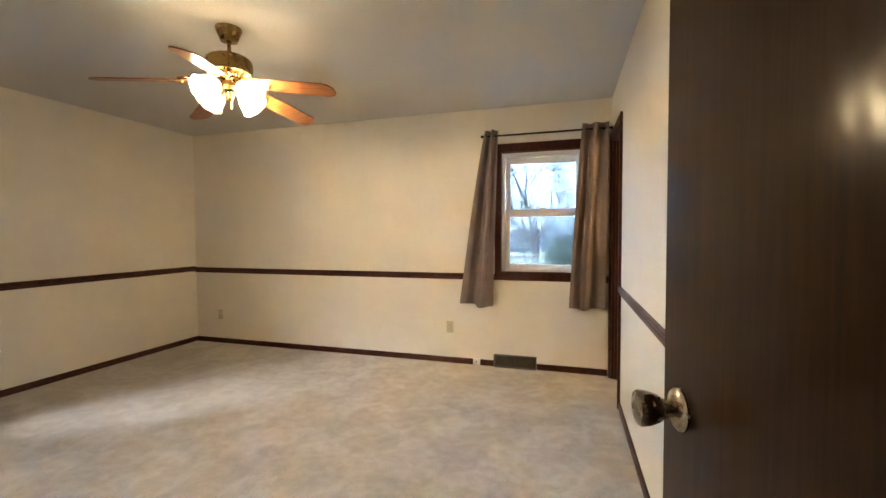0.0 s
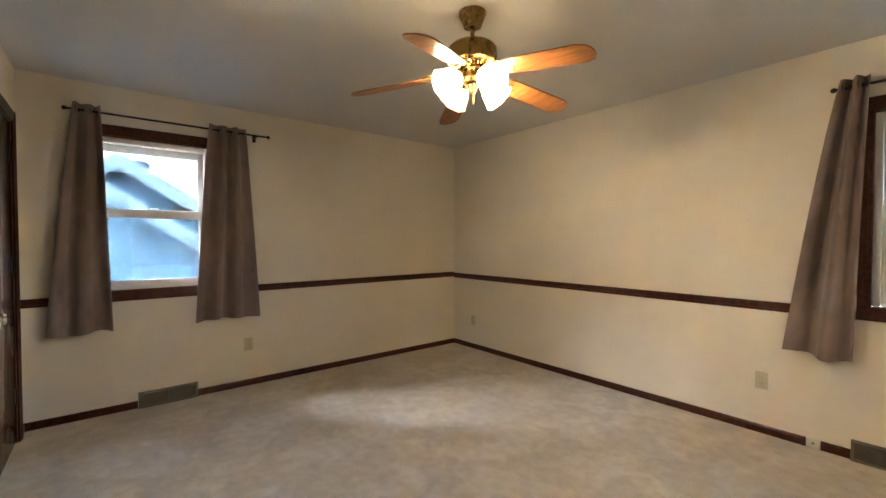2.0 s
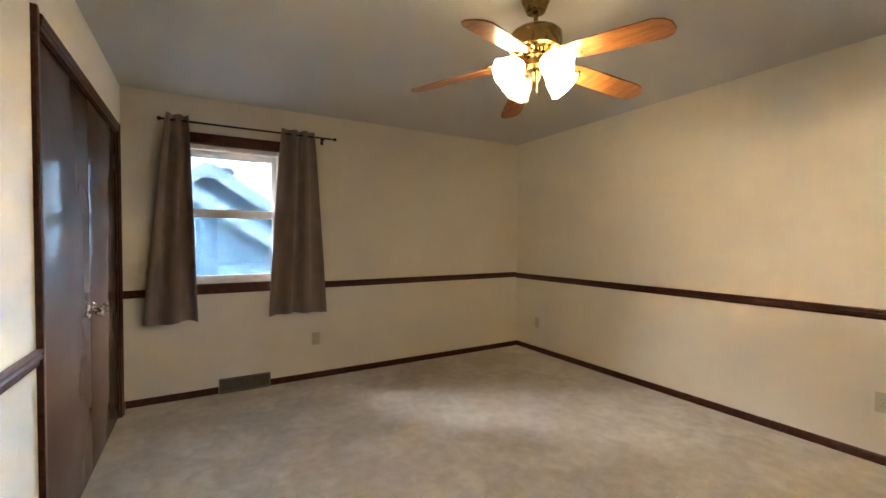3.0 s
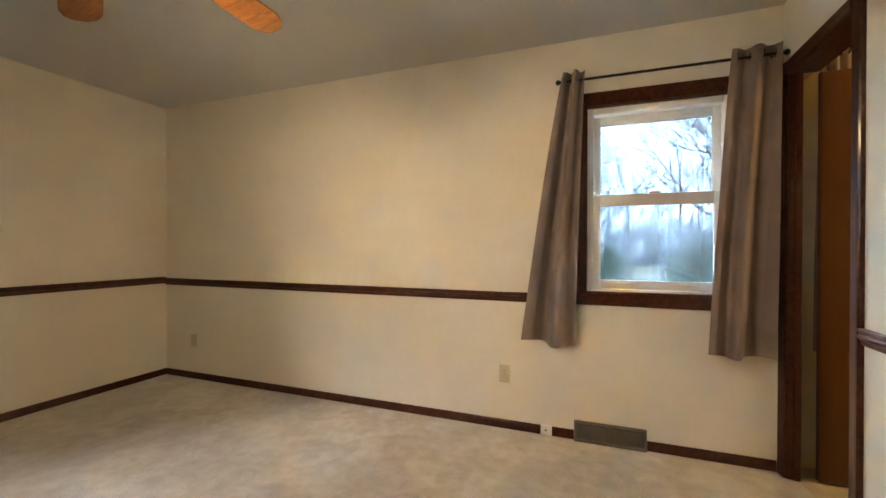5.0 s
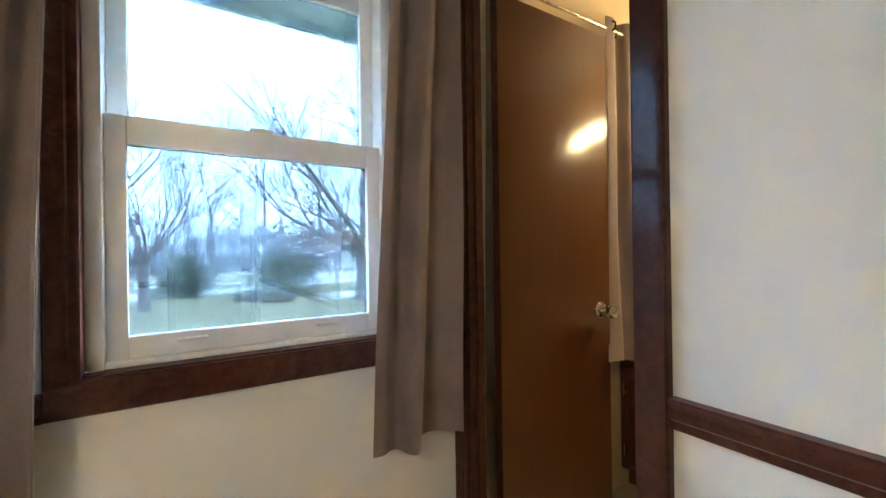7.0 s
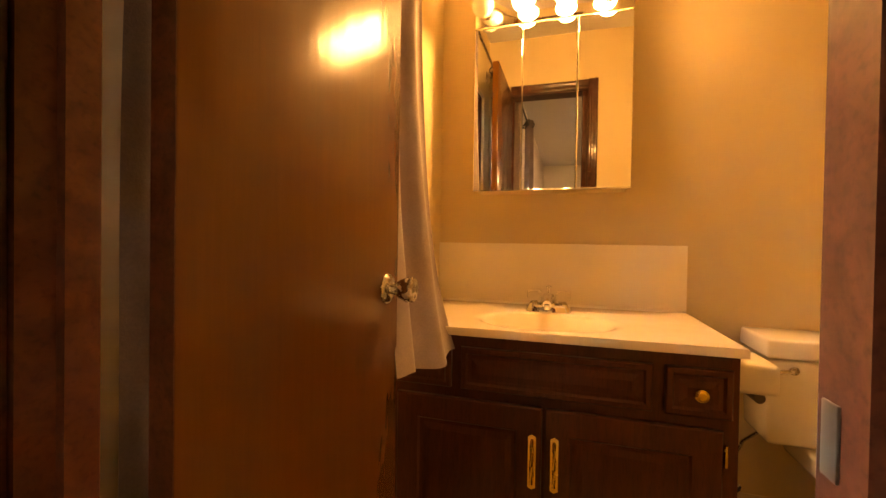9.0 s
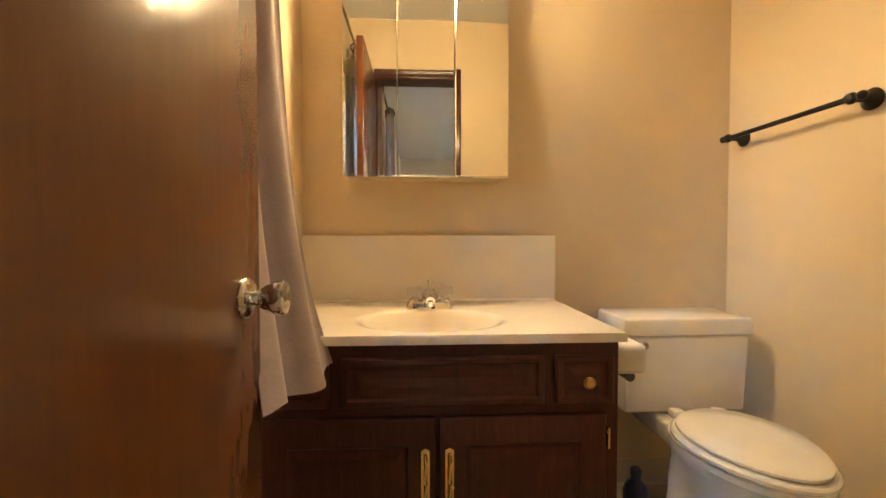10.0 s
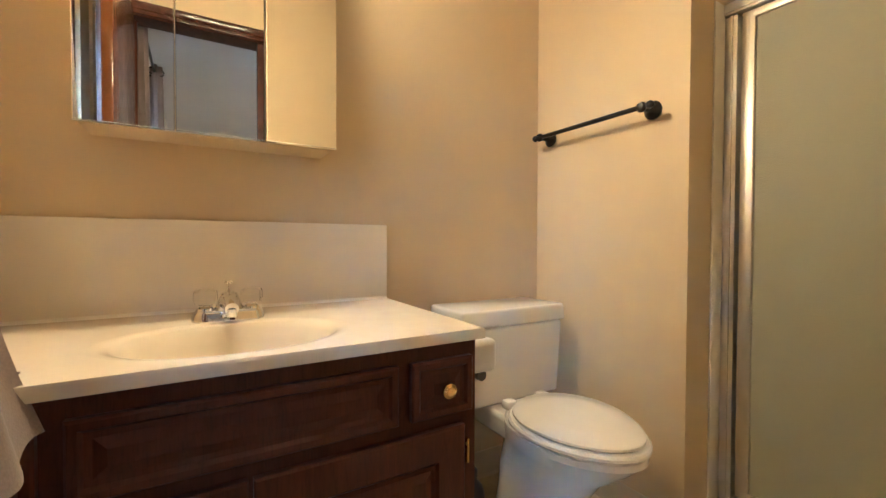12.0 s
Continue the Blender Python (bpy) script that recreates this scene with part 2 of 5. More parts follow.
M_CLOSET = wood("dark brown glossy closet veneer", (0.034, 0.012, 0.0055), (0.05, 0.018, 0.008), 0.4, (24, 24, 1.0), coat=0.6, coat_rough=0.13, bump=0.05, spec=0.05, streak=0.3)
M_VANITY = wood("dark cherry vanity wood", (0.062, 0.0157, 0.0058), (0.086, 0.0226, 0.0083), 0.42, (5, 18, 2), coat=0.15, spec=0.2)
M_BLADE = wood("walnut and oak fan blade veneer", (0.16, 0.055, 0.015), (0.36, 0.14, 0.04), 0.35, (1.2, 14, 14), coat=0.3)
M_VINYL = mat("white window vinyl", (0.80, 0.79, 0.76), 0.42, vary=0.05, scale=4, fine=0.06, fine_scale=30)
M_BLACK = mat("black iron", (0.018, 0.016, 0.015), 0.38, metal=0.6, vary=0.3, scale=20)
M_BRASS = mat("antique brass", (0.40, 0.27, 0.10), 0.30, metal=1.0, vary=0.35, scale=14, second=(0.22, 0.14, 0.05), rough_vary=0.12)
M_POLISHED = mat("polished brass", (0.78, 0.55, 0.19), 0.2, metal=1.0, vary=0.15, scale=25, rough_vary=0.08)
M_NICKEL = mat("worn satin nickel", (0.55, 0.50, 0.42), 0.24, metal=1.0, vary=0.2, scale=30, rough_vary=0.1)
M_CHROME = mat("chrome", (0.78, 0.78, 0.77), 0.07, metal=1.0, vary=0.06, scale=18, rough_vary=0.04)
M_ALU = mat("polished aluminium frame", (0.80, 0.78, 0.74), 0.36, metal=1.0, vary=0.06, scale=6, rough_vary=0.03, stretch=(6, 6, 0.5))
M_VENT = mat("grey-brown enamelled vent steel", (0.15, 0.128, 0.10), 0.5, metal=0.2, vary=0.15, scale=15, fine=0.2)
M_VENT_DARK = mat("dark vent inside", (0.03, 0.028, 0.025), 0.8)
M_IVORY = mat("ivory plastic", (0.56, 0.51, 0.36), 0.4, vary=0.06, scale=20)
M_IVORY_DARK = mat("brown plastic slot", (0.06, 0.05, 0.04), 0.5)
M_WHITE = mat("white plastic", (0.75, 0.73, 0.68), 0.4, vary=0.05, scale=18)
M_PORC = mat("white glazed porcelain", (0.80, 0.775, 0.72), 0.12, vary=0.03, scale=6, coat=0.3)
M_SEAT = mat("white enamelled toilet seat", (0.84, 0.82, 0.77), 0.16, vary=0.03, scale=8, coat=0.3)
M_MARBLE = mat("cream cultured marble", (0.80, 0.74, 0.63), 0.16, vary=0.08, scale=3.5, fine=0.05, fine_scale=14, coat=0.2, second=(0.76, 0.68, 0.55))
M_SPLASH = mat("cream backsplash laminate", (0.80, 0.75, 0.67), 0.25, vary=0.05, scale=3)
M_VFLOOR = mat("beige sheet vinyl", (0.50, 0.41, 0.28), 0.35, vary=0.2, scale=9, fine=0.2, fine_scale=60)
M_COVE = mat("beige vinyl cove base", (0.58, 0.50, 0.38), 0.4, vary=0.08, scale=8)
M_SHOWER = mat("off-white shower wall panel", (0.62, 0.60, 0.50), 0.3, vary=0.06, scale=3)
M_MIRROR = mat("silvered mirror glass", (0.86, 0.87, 0.85), 0.015, metal=1.0)
M_BULB_OFF = mat("unlit frosted white bulb", (0.82, 0.80, 0.74), 0.25, coat=0.3)
M_DARKBLUE = mat("dark blue plastic", (0.012, 0.014, 0.035), 0.35, vary=0.3, scale=30)
# near-black glass colour holds down the outdoor brightness; daylight enters past shadowless panes
M_GLASS = glass("window glass darkened to dim the view", (0.0108, 0.012, 0.013))
M_CRYSTAL = glass("clear acrylic", (0.97, 0.97, 0.95), 0.02)
M_CRYSTAL.node_tree.nodes["Principled BSDF"].inputs["IOR"].default_value = 1.2
M_OBSCURE = glass("obscure shower glass", (0.62, 0.62, 0.48), 0.42, 0.9, 260)
M_OBSCURE.node_tree.nodes["Principled BSDF"].inputs["Transmission Weight"].default_value = 0.5
M_SHADE = glow("lit frosted glass shade", WARM, SHADE_GLOW)
M_SHADE_OFF = mat("unlit frosted glass shade", (0.86, 0.83, 0.76), 0.3, vary=0.04, scale=20)
M_LAMP = glow("lit bulb inside a shade", WARM, LAMP_GLOW)
M_BULB = glow("lit globe bulb", WARM_BATH, BULB_GLOW)


def fabric(name, base, other):
    m = mat(name, base, 0.85, vary=0.3, scale=5, second=other, fine=0.35, fine_scale=240, bump=0.5, bump_scale=380, bump_dist=0.0015, spec=0.15)
    b = m.node_tree.nodes["Principled BSDF"]
    b.inputs["Sheen Weight"].default_value = 0.25
    return m


M_CURTAIN = fabric("taupe-grey curtain cloth", (0.265, 0.205, 0.183), (0.215, 0.166, 0.148))
M_LINING = fabric("pale curtain lining", (0.62, 0.58, 0.52), (0.56, 0.52, 0.46))


def carpet_material():
    m = bpy.data.materials.new("beige cut-pile carpet with tread marks")
    m.use_nodes = True
    nt = m.node_tree
    b = nt.nodes["Principled BSDF"]
    b.inputs["Roughness"].default_value = 0.95
    b.inputs["Specular IOR Level"].default_value = 0.15
    b.inputs["Sheen Weight"].default_value = 0.35
    co = nt.nodes.new("ShaderNodeTexCoord")
    col = None
    for sc, lo, hi, c0, c1, dist in ((3.4, 0.45, 0.58, (0.62, 0.575, 0.51), (0.74, 0.70, 0.645), 0.5), (0.9, 0.40, 0.62, (0.86, 0.85, 0.835), (1, 1, 1), 0.4), (14, 0.38, 0.64, (0.84, 0.83, 0.82), (1, 1, 1), 0.3), (150, 0.3, 0.7, (0.66, 0.63, 0.6), (1, 1, 1), 0)):
        n = nt.nodes.new("ShaderNodeTexNoise")
        n.inputs["Scale"].default_value, n.inputs["Detail"].default_value, n.inputs["Distortion"].default_value = sc, 3, dist
        nt.links.new(co.outputs["Object"], n.inputs["Vector"])
        r = nt.nodes.new("ShaderNodeValToRGB")
        r.color_ramp.elements[0].position, r.color_ramp.elements[0].color = lo, (*c0, 1)
        r.color_ramp.elements[1].position, r.color_ramp.elements[1].color = hi, (*c1, 1)
        nt.links.new(n.outputs[0], r.inputs[0])
        if col is None:
            col = r.outputs[0]
        else:
            x = nt.nodes.new("ShaderNodeMixRGB")
            x.blend_type = "MULTIPLY"
            x.inputs[0].default_value = 1.0
            nt.links.new(col, x.inputs[1])
            nt.links.new(r.outputs[0], x.inputs[2])
            col = x.outputs[0]
    nt.links.new(col, b.inputs["Base Color"])
    n = nt.nodes.new("ShaderNodeTexNoise")
    n.inputs["Scale"].default_value, n.inputs["Detail"].default_value = 170, 4
    n2 = nt.nodes.new("ShaderNodeTexNoise")
    n2.inputs["Scale"].default_value, n2.inputs["Detail"].default_value = 9, 3
    add = nt.nodes.new("ShaderNodeMath")
    for k in (n, n2):
        nt.links.new(co.outputs["Object"], k.inputs["Vector"])
    nt.links.new(n.outputs[0], add.inputs[0])
    nt.links.new(n2.outputs[0], add.inputs[1])
    bp = nt.nodes.new("ShaderNodeBump")
    bp.inputs["Strength"].default_value, bp.inputs["Distance"].default_value = 0.8, 0.006
    nt.links.new(add.outputs[0], bp.inputs["Height"])
    nt.links.new(bp.outputs[0], b.inputs["Normal"])
    return m


M_CARPET = carpet_material()

# ---------------------------------------------------------------- floors, ceilings, walls
structure("floor", slab((W - 0.15, S - 1.9, -0.12), (EM, N + 0.1, 0), 2), M_CARPET, "beige cut-pile carpet with lighter tread marks")
structure("floor_bathroom", slab((EM, SHB - 0.1, -0.12), (BE + 0.1, BN + 0.05, 0.002), 2), M_VFLOOR, "beige sheet vinyl bathroom floor")
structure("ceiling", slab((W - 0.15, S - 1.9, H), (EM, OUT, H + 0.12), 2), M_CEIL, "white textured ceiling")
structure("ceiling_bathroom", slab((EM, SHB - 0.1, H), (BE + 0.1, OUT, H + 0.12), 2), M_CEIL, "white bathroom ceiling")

NH = (NWC - 0.385, NWC + 0.385, 0.895, 2.03)       # north window opening
WH = (WWC - 0.395, WWC + 0.395, 0.905, 2.08)       # west window opening
BH = (0.88, 1.42, 1.0, 2.0)                        # bathroom window opening
structure("wall_north", slab((W - 0.15, N, 0), (EM, OUT, H), 1, [NH]), M_WALL, "cream painted wall")
structure("wall_west", slab((W - 0.15, S, 0), (W, N, H), 0, [WH]), M_WALL, "cream painted wall")
structure("wall_south", slab((W - 0.15, S - 0.12, 0), (E, S, H), 1, [(CL0, CL1, 0, DOOR_H), (EN0, EN1, 0, DOOR_H)]), M_WALL, "cream painted wall")
structure("wall_east", slab((E, S - 1.9, 0), (EM, N, H), 0, [(BD0, BD1, 0, DOOR_H)]), M_WALL, "cream painted wall")
structure("wall_bathroom_west", slab((EM, SHB, 0), (EB, BN, H), 0, [(BD0, BN - 0.012, 0, DOOR_H)]), M_BATH, "tan painted bathroom wall")
structure("wall_bathroom_north", slab((EM, BN, 0), (BE + 0.1, OUT, H), 1, [BH]), M_BATH, "tan painted bathroom wall")
structure("wall_bathroom_east", slab((BE, SHB, 0), (BE + 0.1, BN, H), 0), M_BATH, "tan painted bathroom wall")
structure("wall_bathroom_south", slab((STUB, SHB, 0), (BE, BS, H), 1), M_BATH, "tan painted short wall behind the toilet")
structure("wall_shower_back", slab((EM, SHB - 0.1, 0), (BE + 0.1, SHB, H), 1), M_SHOWER, "off-white shower wall")
structure("wall_hall_south", slab((W - 0.15, S - 2.0, 0), (EM, S - 1.9, H), 1), M_WALL, "cream hallway wall")
structure("wall_hall_west", slab((-1.25, S - 1.9, 0), (-1.15, S - 0.12, H), 0), M_WALL, "cream hallway wall")
# unseen wall, added to keep sky light from leaking through the closet
structure("wall_closet_west", slab((W - 0.15, S - 1.9, 0), (W - 0.002, S - 0.12, H), 0), M_WALL, "plain unseen closet side wall")
structure("wall_closet_back", slab((W, S - 0.8, 0), (-1.25, S - 0.75, H), 1), M_WALL, "plain closet back wall")

# wooden trim outlines: (out from the wall, up or across)
BASE_P = [(0, 0), (0.012, 0), (0.012, 0.043), (0.009, 0.05), (0.004, 0.055), (0, 0.055)]
RAIL_P = [(0, -0.03), (0.008, -0.03), (0.012, -0.022), (0.012, -0.012), (0.020, -0.006), (0.022, 0.004), (0.018, 0.012), (0.020, 0.02), (0.024, 0.026), (0.022, 0.031), (0, 0.031)]
CASE_P = [(0, 0), (0.010, 0), (0.013, 0.006), (0.013, 0.018), (0.016, 0.022), (0.016, 0.036), (0.019, 0.041), (0.019, 0.056), (0.014, 0.06), (0, 0.06)]


def run(name, outline, a, b, out, z, material=None, label=""):
    """A trim strip on a wall from a to b (x, y), its outline facing out."""
    along = (b[0] - a[0], b[1] - a[1], 0)
    return structure(name, prism(outline, (a[0], a[1], z), (*out, 0), (0, 0, 1), along), material or M_TRIM, label or "dark red-brown stained wooden trim")


def board(outline, origin, out, across, along):
    return prism(outline, origin, out, across, along)


# baseboards, broken at vents, jack and doors
for a, b in (((W, N), (-0.645, N)), ((-0.575, N), (-0.445, N)), ((-0.04, N), (E - 0.022, N))):
    run("baseboard", BASE_P, a, b, (0, -1), 0)
for a, b in (((W, S), (W, 0.425)), ((W, 0.83), (W, N - 0.012))):
    run("baseboard", BASE_P, a, b, (1, 0), 0)
run("baseboard", BASE_P, (W + 0.012, S), (CL0 - 0.062, S), (0, 1), 0)
run("baseboard", BASE_P, (CL1 + 0.062, S), (EN0 - 0.062, S), (0, 1), 0)
run("baseboard", BASE_P, (E, S + 0.012), (E, BD0 - 0.068), (-1, 0), 0)
# chair rails
run("chair_rail", RAIL_P, (W, N), (NWC - 0.435, N), (0, -1), RAIL, label="dark moulded wooden chair rail")
run("chair_rail", RAIL_P, (NWC + 0.435, N), (E - 0.02, N), (0, -1), RAIL, label="dark moulded wooden chair rail")
run("chair_rail", RAIL_P, (W, S), (W, WWC - 0.455), (1, 0), RAIL + 0.012, label="dark moulded wooden chair rail")
run("chair_rail", RAIL_P, (W, WWC + 0.455), (W, N - 0.022), (1, 0), RAIL + 0.012, label="dark moulded wooden chair rail")
run("chair_rail", RAIL_P, (CL1 + 0.062, S), (EN0 - 0.062, S), (0, 1), RAIL, label="dark moulded wooden chair rail")
run("chair_rail", RAIL_P, (E, S), (E, BD0 - 0.068), (-1, 0), RAIL, label="dark moulded wooden chair rail")
# bathroom cove base
COVE_P = [(0, 0), (0.016, 0), (0.008, 0.01), (0.005, 0.10), (0.003, 0.105), (0, 0.105)]
run("baseboard_bathroom", COVE_P, (STUB, BS), (BE, BS), (0, 1), 0.002, M_COVE, "beige vinyl cove base")
run("baseboard_bathroom", COVE_P, (STUB, SHY + 0.03), (STUB, BS), (-1, 0), 0.002, M_COVE, "beige vinyl cove base")
run("baseboard_bathroom", COVE_P, (BE, BS), (BE, 2.755), (-1, 0), 0.002, M_COVE, "beige vinyl cove base")
run("baseboard_bathroom", COVE_P, (EB, SHY + 0.03), (EB, BD0 - 0.068), (1, 0), 0.002, M_COVE, "beige vinyl cove base")


# ---------------------------------------------------------------- windows
def window(name, origin, u, out, half, z0, z1, zm, label):
    """A single-hung vinyl window in its opening: origin on the wall's inner face at the middle, u along the wall, out into the room.
    z0 and z1: the opening; zm: underside of the meeting rail."""
    o, u, n = Vector((*origin, 0)), Vector((*u, 0)), Vector((*out, 0))
    up = Vector((0, 0, 1))
    root = tagged(new(name), label, "", "", "structure")

    def bar(u0, u1, d0, d1, za, zb, bev=0.004):
        bm = bmesh.new()
        pts = [o + u * p + n * q + up * r for p in (u0, u1) for q in (d0, d1) for r in (za, zb)]
        vs = [bm.verts.new(p) for p in pts]
        for f in ((0, 1, 3, 2), (4, 6, 7, 5), (0, 4, 5, 1), (2, 3, 7, 6), (0, 2, 6, 4), (1, 5, 7, 3)):
            bm.faces.new([vs[i] for i in f])
        bmesh.ops.recalc_face_normals(bm, faces=bm.faces[:])
        if bev:
            bmesh.ops.bevel(bm, geom=bm.edges[:], offset=bev, segments=2, affect='EDGES', profile=0.5)
        return bm

    h = half
    # dark casing round the opening, with a stool-like bottom board
    part("casing_side", board(CASE_P, o - u * (h - 0.012) + up * (z0 - 0.0), n, -u, up * (z1 - z0)), M_TRIM, root)
    part("casing_side", board(CASE_P, o + u * (h - 0.012) + up * (z0 - 0.0), n, u, up * (z1 - z0)), M_TRIM, root)
    part("casing_head", board([(a, b * 1.3) for a, b in CASE_P], o - u * (h + 0.048) + up * (z1 - 0.006), n, up, u * (2 * h + 0.096)), M_TRIM, root)
    part("casing_bottom", board([(a, b * 1.25) for a, b in CASE_P], o - u * (h + 0.048) + up * (z0 + 0.008), n, -up, u * (2 * h + 0.096)), M_TRIM, root)
    # dark jamb lining
    part("jamb", join(bar(-h, -h + 0.012, -0.045, 0.0, z0, z1, 0), bar(h - 0.012, h, -0.045, 0.0, z0, z1, 0), bar(-h + 0.012, h - 0.012, -0.045, 0, z1 - 0.012, z1, 0), bar(-h + 0.012, h - 0.012, -0.045, 0.003, z0, z0 + 0.014, 0)), M_TRIM, root)
    # outer vinyl frame
    f = h - 0.012
    part("window_frame", join(bar(-f, -f + 0.034, -0.15, -0.03, z0 + 0.014, z1 - 0.012), bar(f - 0.034, f, -0.15, -0.03, z0 + 0.014, z1 - 0.012),
                              bar(-f + 0.034, f - 0.034, -0.15, -0.03, z1 - 0.05, z1 - 0.012), bar(-f + 0.034, f - 0.034, -0.15, -0.035, z0 + 0.014, z0 + 0.03)), M_VINYL, root, "white vinyl window frame")
    s = f - 0.034

    def sash(nm, za, zb, d0, d1, rail_lo, rail_hi):
        ob = part(nm, join(bar(-s, -s + 0.042, d0, d1, za, zb), bar(s - 0.042, s, d0, d1, za, zb), bar(-s + 0.042, s - 0.042, d0, d1, za, za + rail_lo), bar(-s + 0.042, s - 0.042, d0, d1, zb - rail_hi, zb)), M_VINYL, root, "white vinyl sash")
        dm = (d0 + d1) / 2
        pane = part("pane", bar(-s + 0.04, s - 0.04, dm - 0.003, dm + 0.003, za + rail_lo - 0.002, zb - rail_hi + 0.002, 0), M_GLASS, ob, "window pane darkened to dim the view outside")
        pane.visible_shadow = False
        return ob

    low = sash("lower_sash", z0 + 0.03, zm + 0.068, -0.085, -0.05, 0.052, 0.068)
    top = sash("upper_sash", zm + 0.02, z1 - 0.05, -0.13, -0.095, 0.05, 0.055)
    for k in (-0.5, 0.5):
        part("finger_lift", bar(k * s - 0.033, k * s + 0.033, -0.05, -0.036, z0 + 0.058, z0 + 0.067, 0.003), M_WHITE, low, "white sash lift")
        part("tilt_latch", bar(k * s - 0.03, k * s + 0.03, -0.095, -0.086, z1 - 0.085, z1 - 0.075, 0.003), M_WHITE, top, "white tilt latch")
    part("sash_lock", bar(-0.03, 0.03, -0.085, -0.055, zm + 0.068, zm + 0.08, 0.004), M_WHITE, low, "white sash lock")
    return root


window("window_1", (NWC, N), (1, 0), (0, -1), 0.385, 0.895, 2.03, 1.425, "white vinyl single-hung window with dark wooden casing")
window("window_2", (W, WWC), (0, 1), (1, 0), 0.395, 0.905, 2.08, 1.47, "white vinyl single-hung window with dark wooden casing")
window("window_3", (1.15, BN + 0.03), (1, 0), (0, -1), 0.27, 1.0, 2.0, 1.45, "small bathroom window behind the curtain")


# ---------------------------------------------------------------- doorways
def doorway(name, origin, u, out, u0, u1, depth, label, back=True, wide=1.0, far=0.0):
    """Casing on the wall's face, jamb lining through its depth. origin: a point of the face, u along it, out into the room."""
    o, u, n, up = Vector((*origin, 0)), Vector((*u, 0)), Vector((*out, 0)), Vector((0, 0, 1))
    root = tagged(new(name), label, "", "", "structure")
    t = 0.012
    sides = [(o, n)] + ([(o - n * depth, -n)] if back else [])
    for oo, nn in sides:
        part("casing_side", board([(p, q * wide) for p, q in CASE_P], oo + u * (u0 + 0.006), nn, -u, up * (DOOR_H + 0.06)), M_TRIM, root)
        part("casing_side", board(CASE_P, oo + u * (u1 - 0.006), nn, u, up * (DOOR_H + 0.06)), M_TRIM, root)
        part("casing_head", board(CASE_P, oo + u * (u0 + 0.006) + up * (DOOR_H - 0.006), nn * 1.05, up, u * (u1 - u0 - 0.012)), M_TRIM, root)

    def lin(a, b, d0, d1, za, zb):
        bm = bmesh.new()
        vs = [bm.verts.new(o + u * p - n * q + up * r) for p in (a, b) for q in (d0, d1) for r in (za, zb)]
        for f in ((0, 1, 3, 2), (4, 6, 7, 5), (0, 4, 5, 1), (2, 3, 7, 6), (0, 2, 6, 4), (1, 5, 7, 3)):
            bm.faces.new([vs[i] for i in f])
        return bm

    part("jamb", join(lin(u0, u0 + t, 0.001, depth - 0.001, 0, DOOR_H), lin(u1 - t, u1, 0.001, (far or depth) - 0.001, 0, DOOR_H), lin(u0 + t, u1 - t, 0.001, depth - 0.001, DOOR_H - t, DOOR_H)), M_TRIM, root)
    return root, lin


bd, lin = doorway("doorway_bathroom", (E, 0), (0, 1), (-1, 0), BD0, BD1, EB - E, "dark stained casing of the bathroom doorway", back=False, wide=1.2, far=EM - E)
for a, b, d0, d1 in ((BD0 + 0.012, BD0 + 0.040, 0.062, 0.108), (BD1 - 0.022, BD1 - 0.012, 0.028, 0.055)):
    part("door_stop", lin(a, b, d0, d1, 0, DOOR_H - 0.012), M_TRIM, bd)
for y0, dy in ((BD0 + 0.006, -1),):
    part("casing_side", board(CASE_P, (EB, y0, 0), (1, 0, 0), (0, dy, 0), (0, 0, DOOR_H + 0.06)), M_TRIM, bd)
part("casing_head", board(CASE_P, (EB, BD0 + 0.006, DOOR_H - 0.006), (1.05, 0, 0), (0, 0, 1), (0, BD1 - BD0 - 0.012, 0)), M_TRIM, bd)
part("strike_plate", box_bm((EB - 0.034, BD0 + 0.0402, 0.885), (EB - 0.018, BD0 + 0.0425, 0.93), 0.001), M_IVORY_DARK, bd, "dark metal strike plate")
doorway("doorway_entry", (0, S), (1, 0), (0, 1), EN0, EN1, 0.12, "dark stained casing of the entry doorway")
cd, _ = doorway("doorway_closet", (0, S), (1, 0), (0, 1), CL0, CL1, 0.12, "dark stained casing of the closet doorway", back=False)


# ---------------------------------------------------------------- doors
def knob_bm(flutes=8):
    """A fluted tapering knob on a stem, along +x from the door's face."""
    bm = bmesh.new()
    prof = [(0.013, 0.004), (0.012, 0.018), (0.014, 0.024), (0.022, 0.036), (0.027, 0.050), (0.0285, 0.062), (0.026, 0.067), (0.018, 0.069), (0.006, 0.067)]
    seg = flutes * 4
    rings = []
    for r, h in prof:
        rings.append([bm.verts.new((h, *(r * (1 - (0.06 if 0.02 < h < 0.066 and k % 4 == 0 else 0)) * f(2 * math.pi * k / seg) for f in (math.cos, math.sin)))) for k in range(seg)])
    for a, b in zip(rings, rings[1:]):
        for k in range(seg):
            bm.faces.new((a[k], a[(k + 1) % seg], b[(k + 1) % seg], b[k]))
    bm.faces.new(rings[0])
    bm.faces.new(rings[-1])
    return bm


ROSE_P = [(0.006, 0.0005), (0.034, 0.0005), (0.034, 0.004), (0.030, 0.009), (0.020, 0.012), (0.014, 0.014), (0.006, 0.014)]


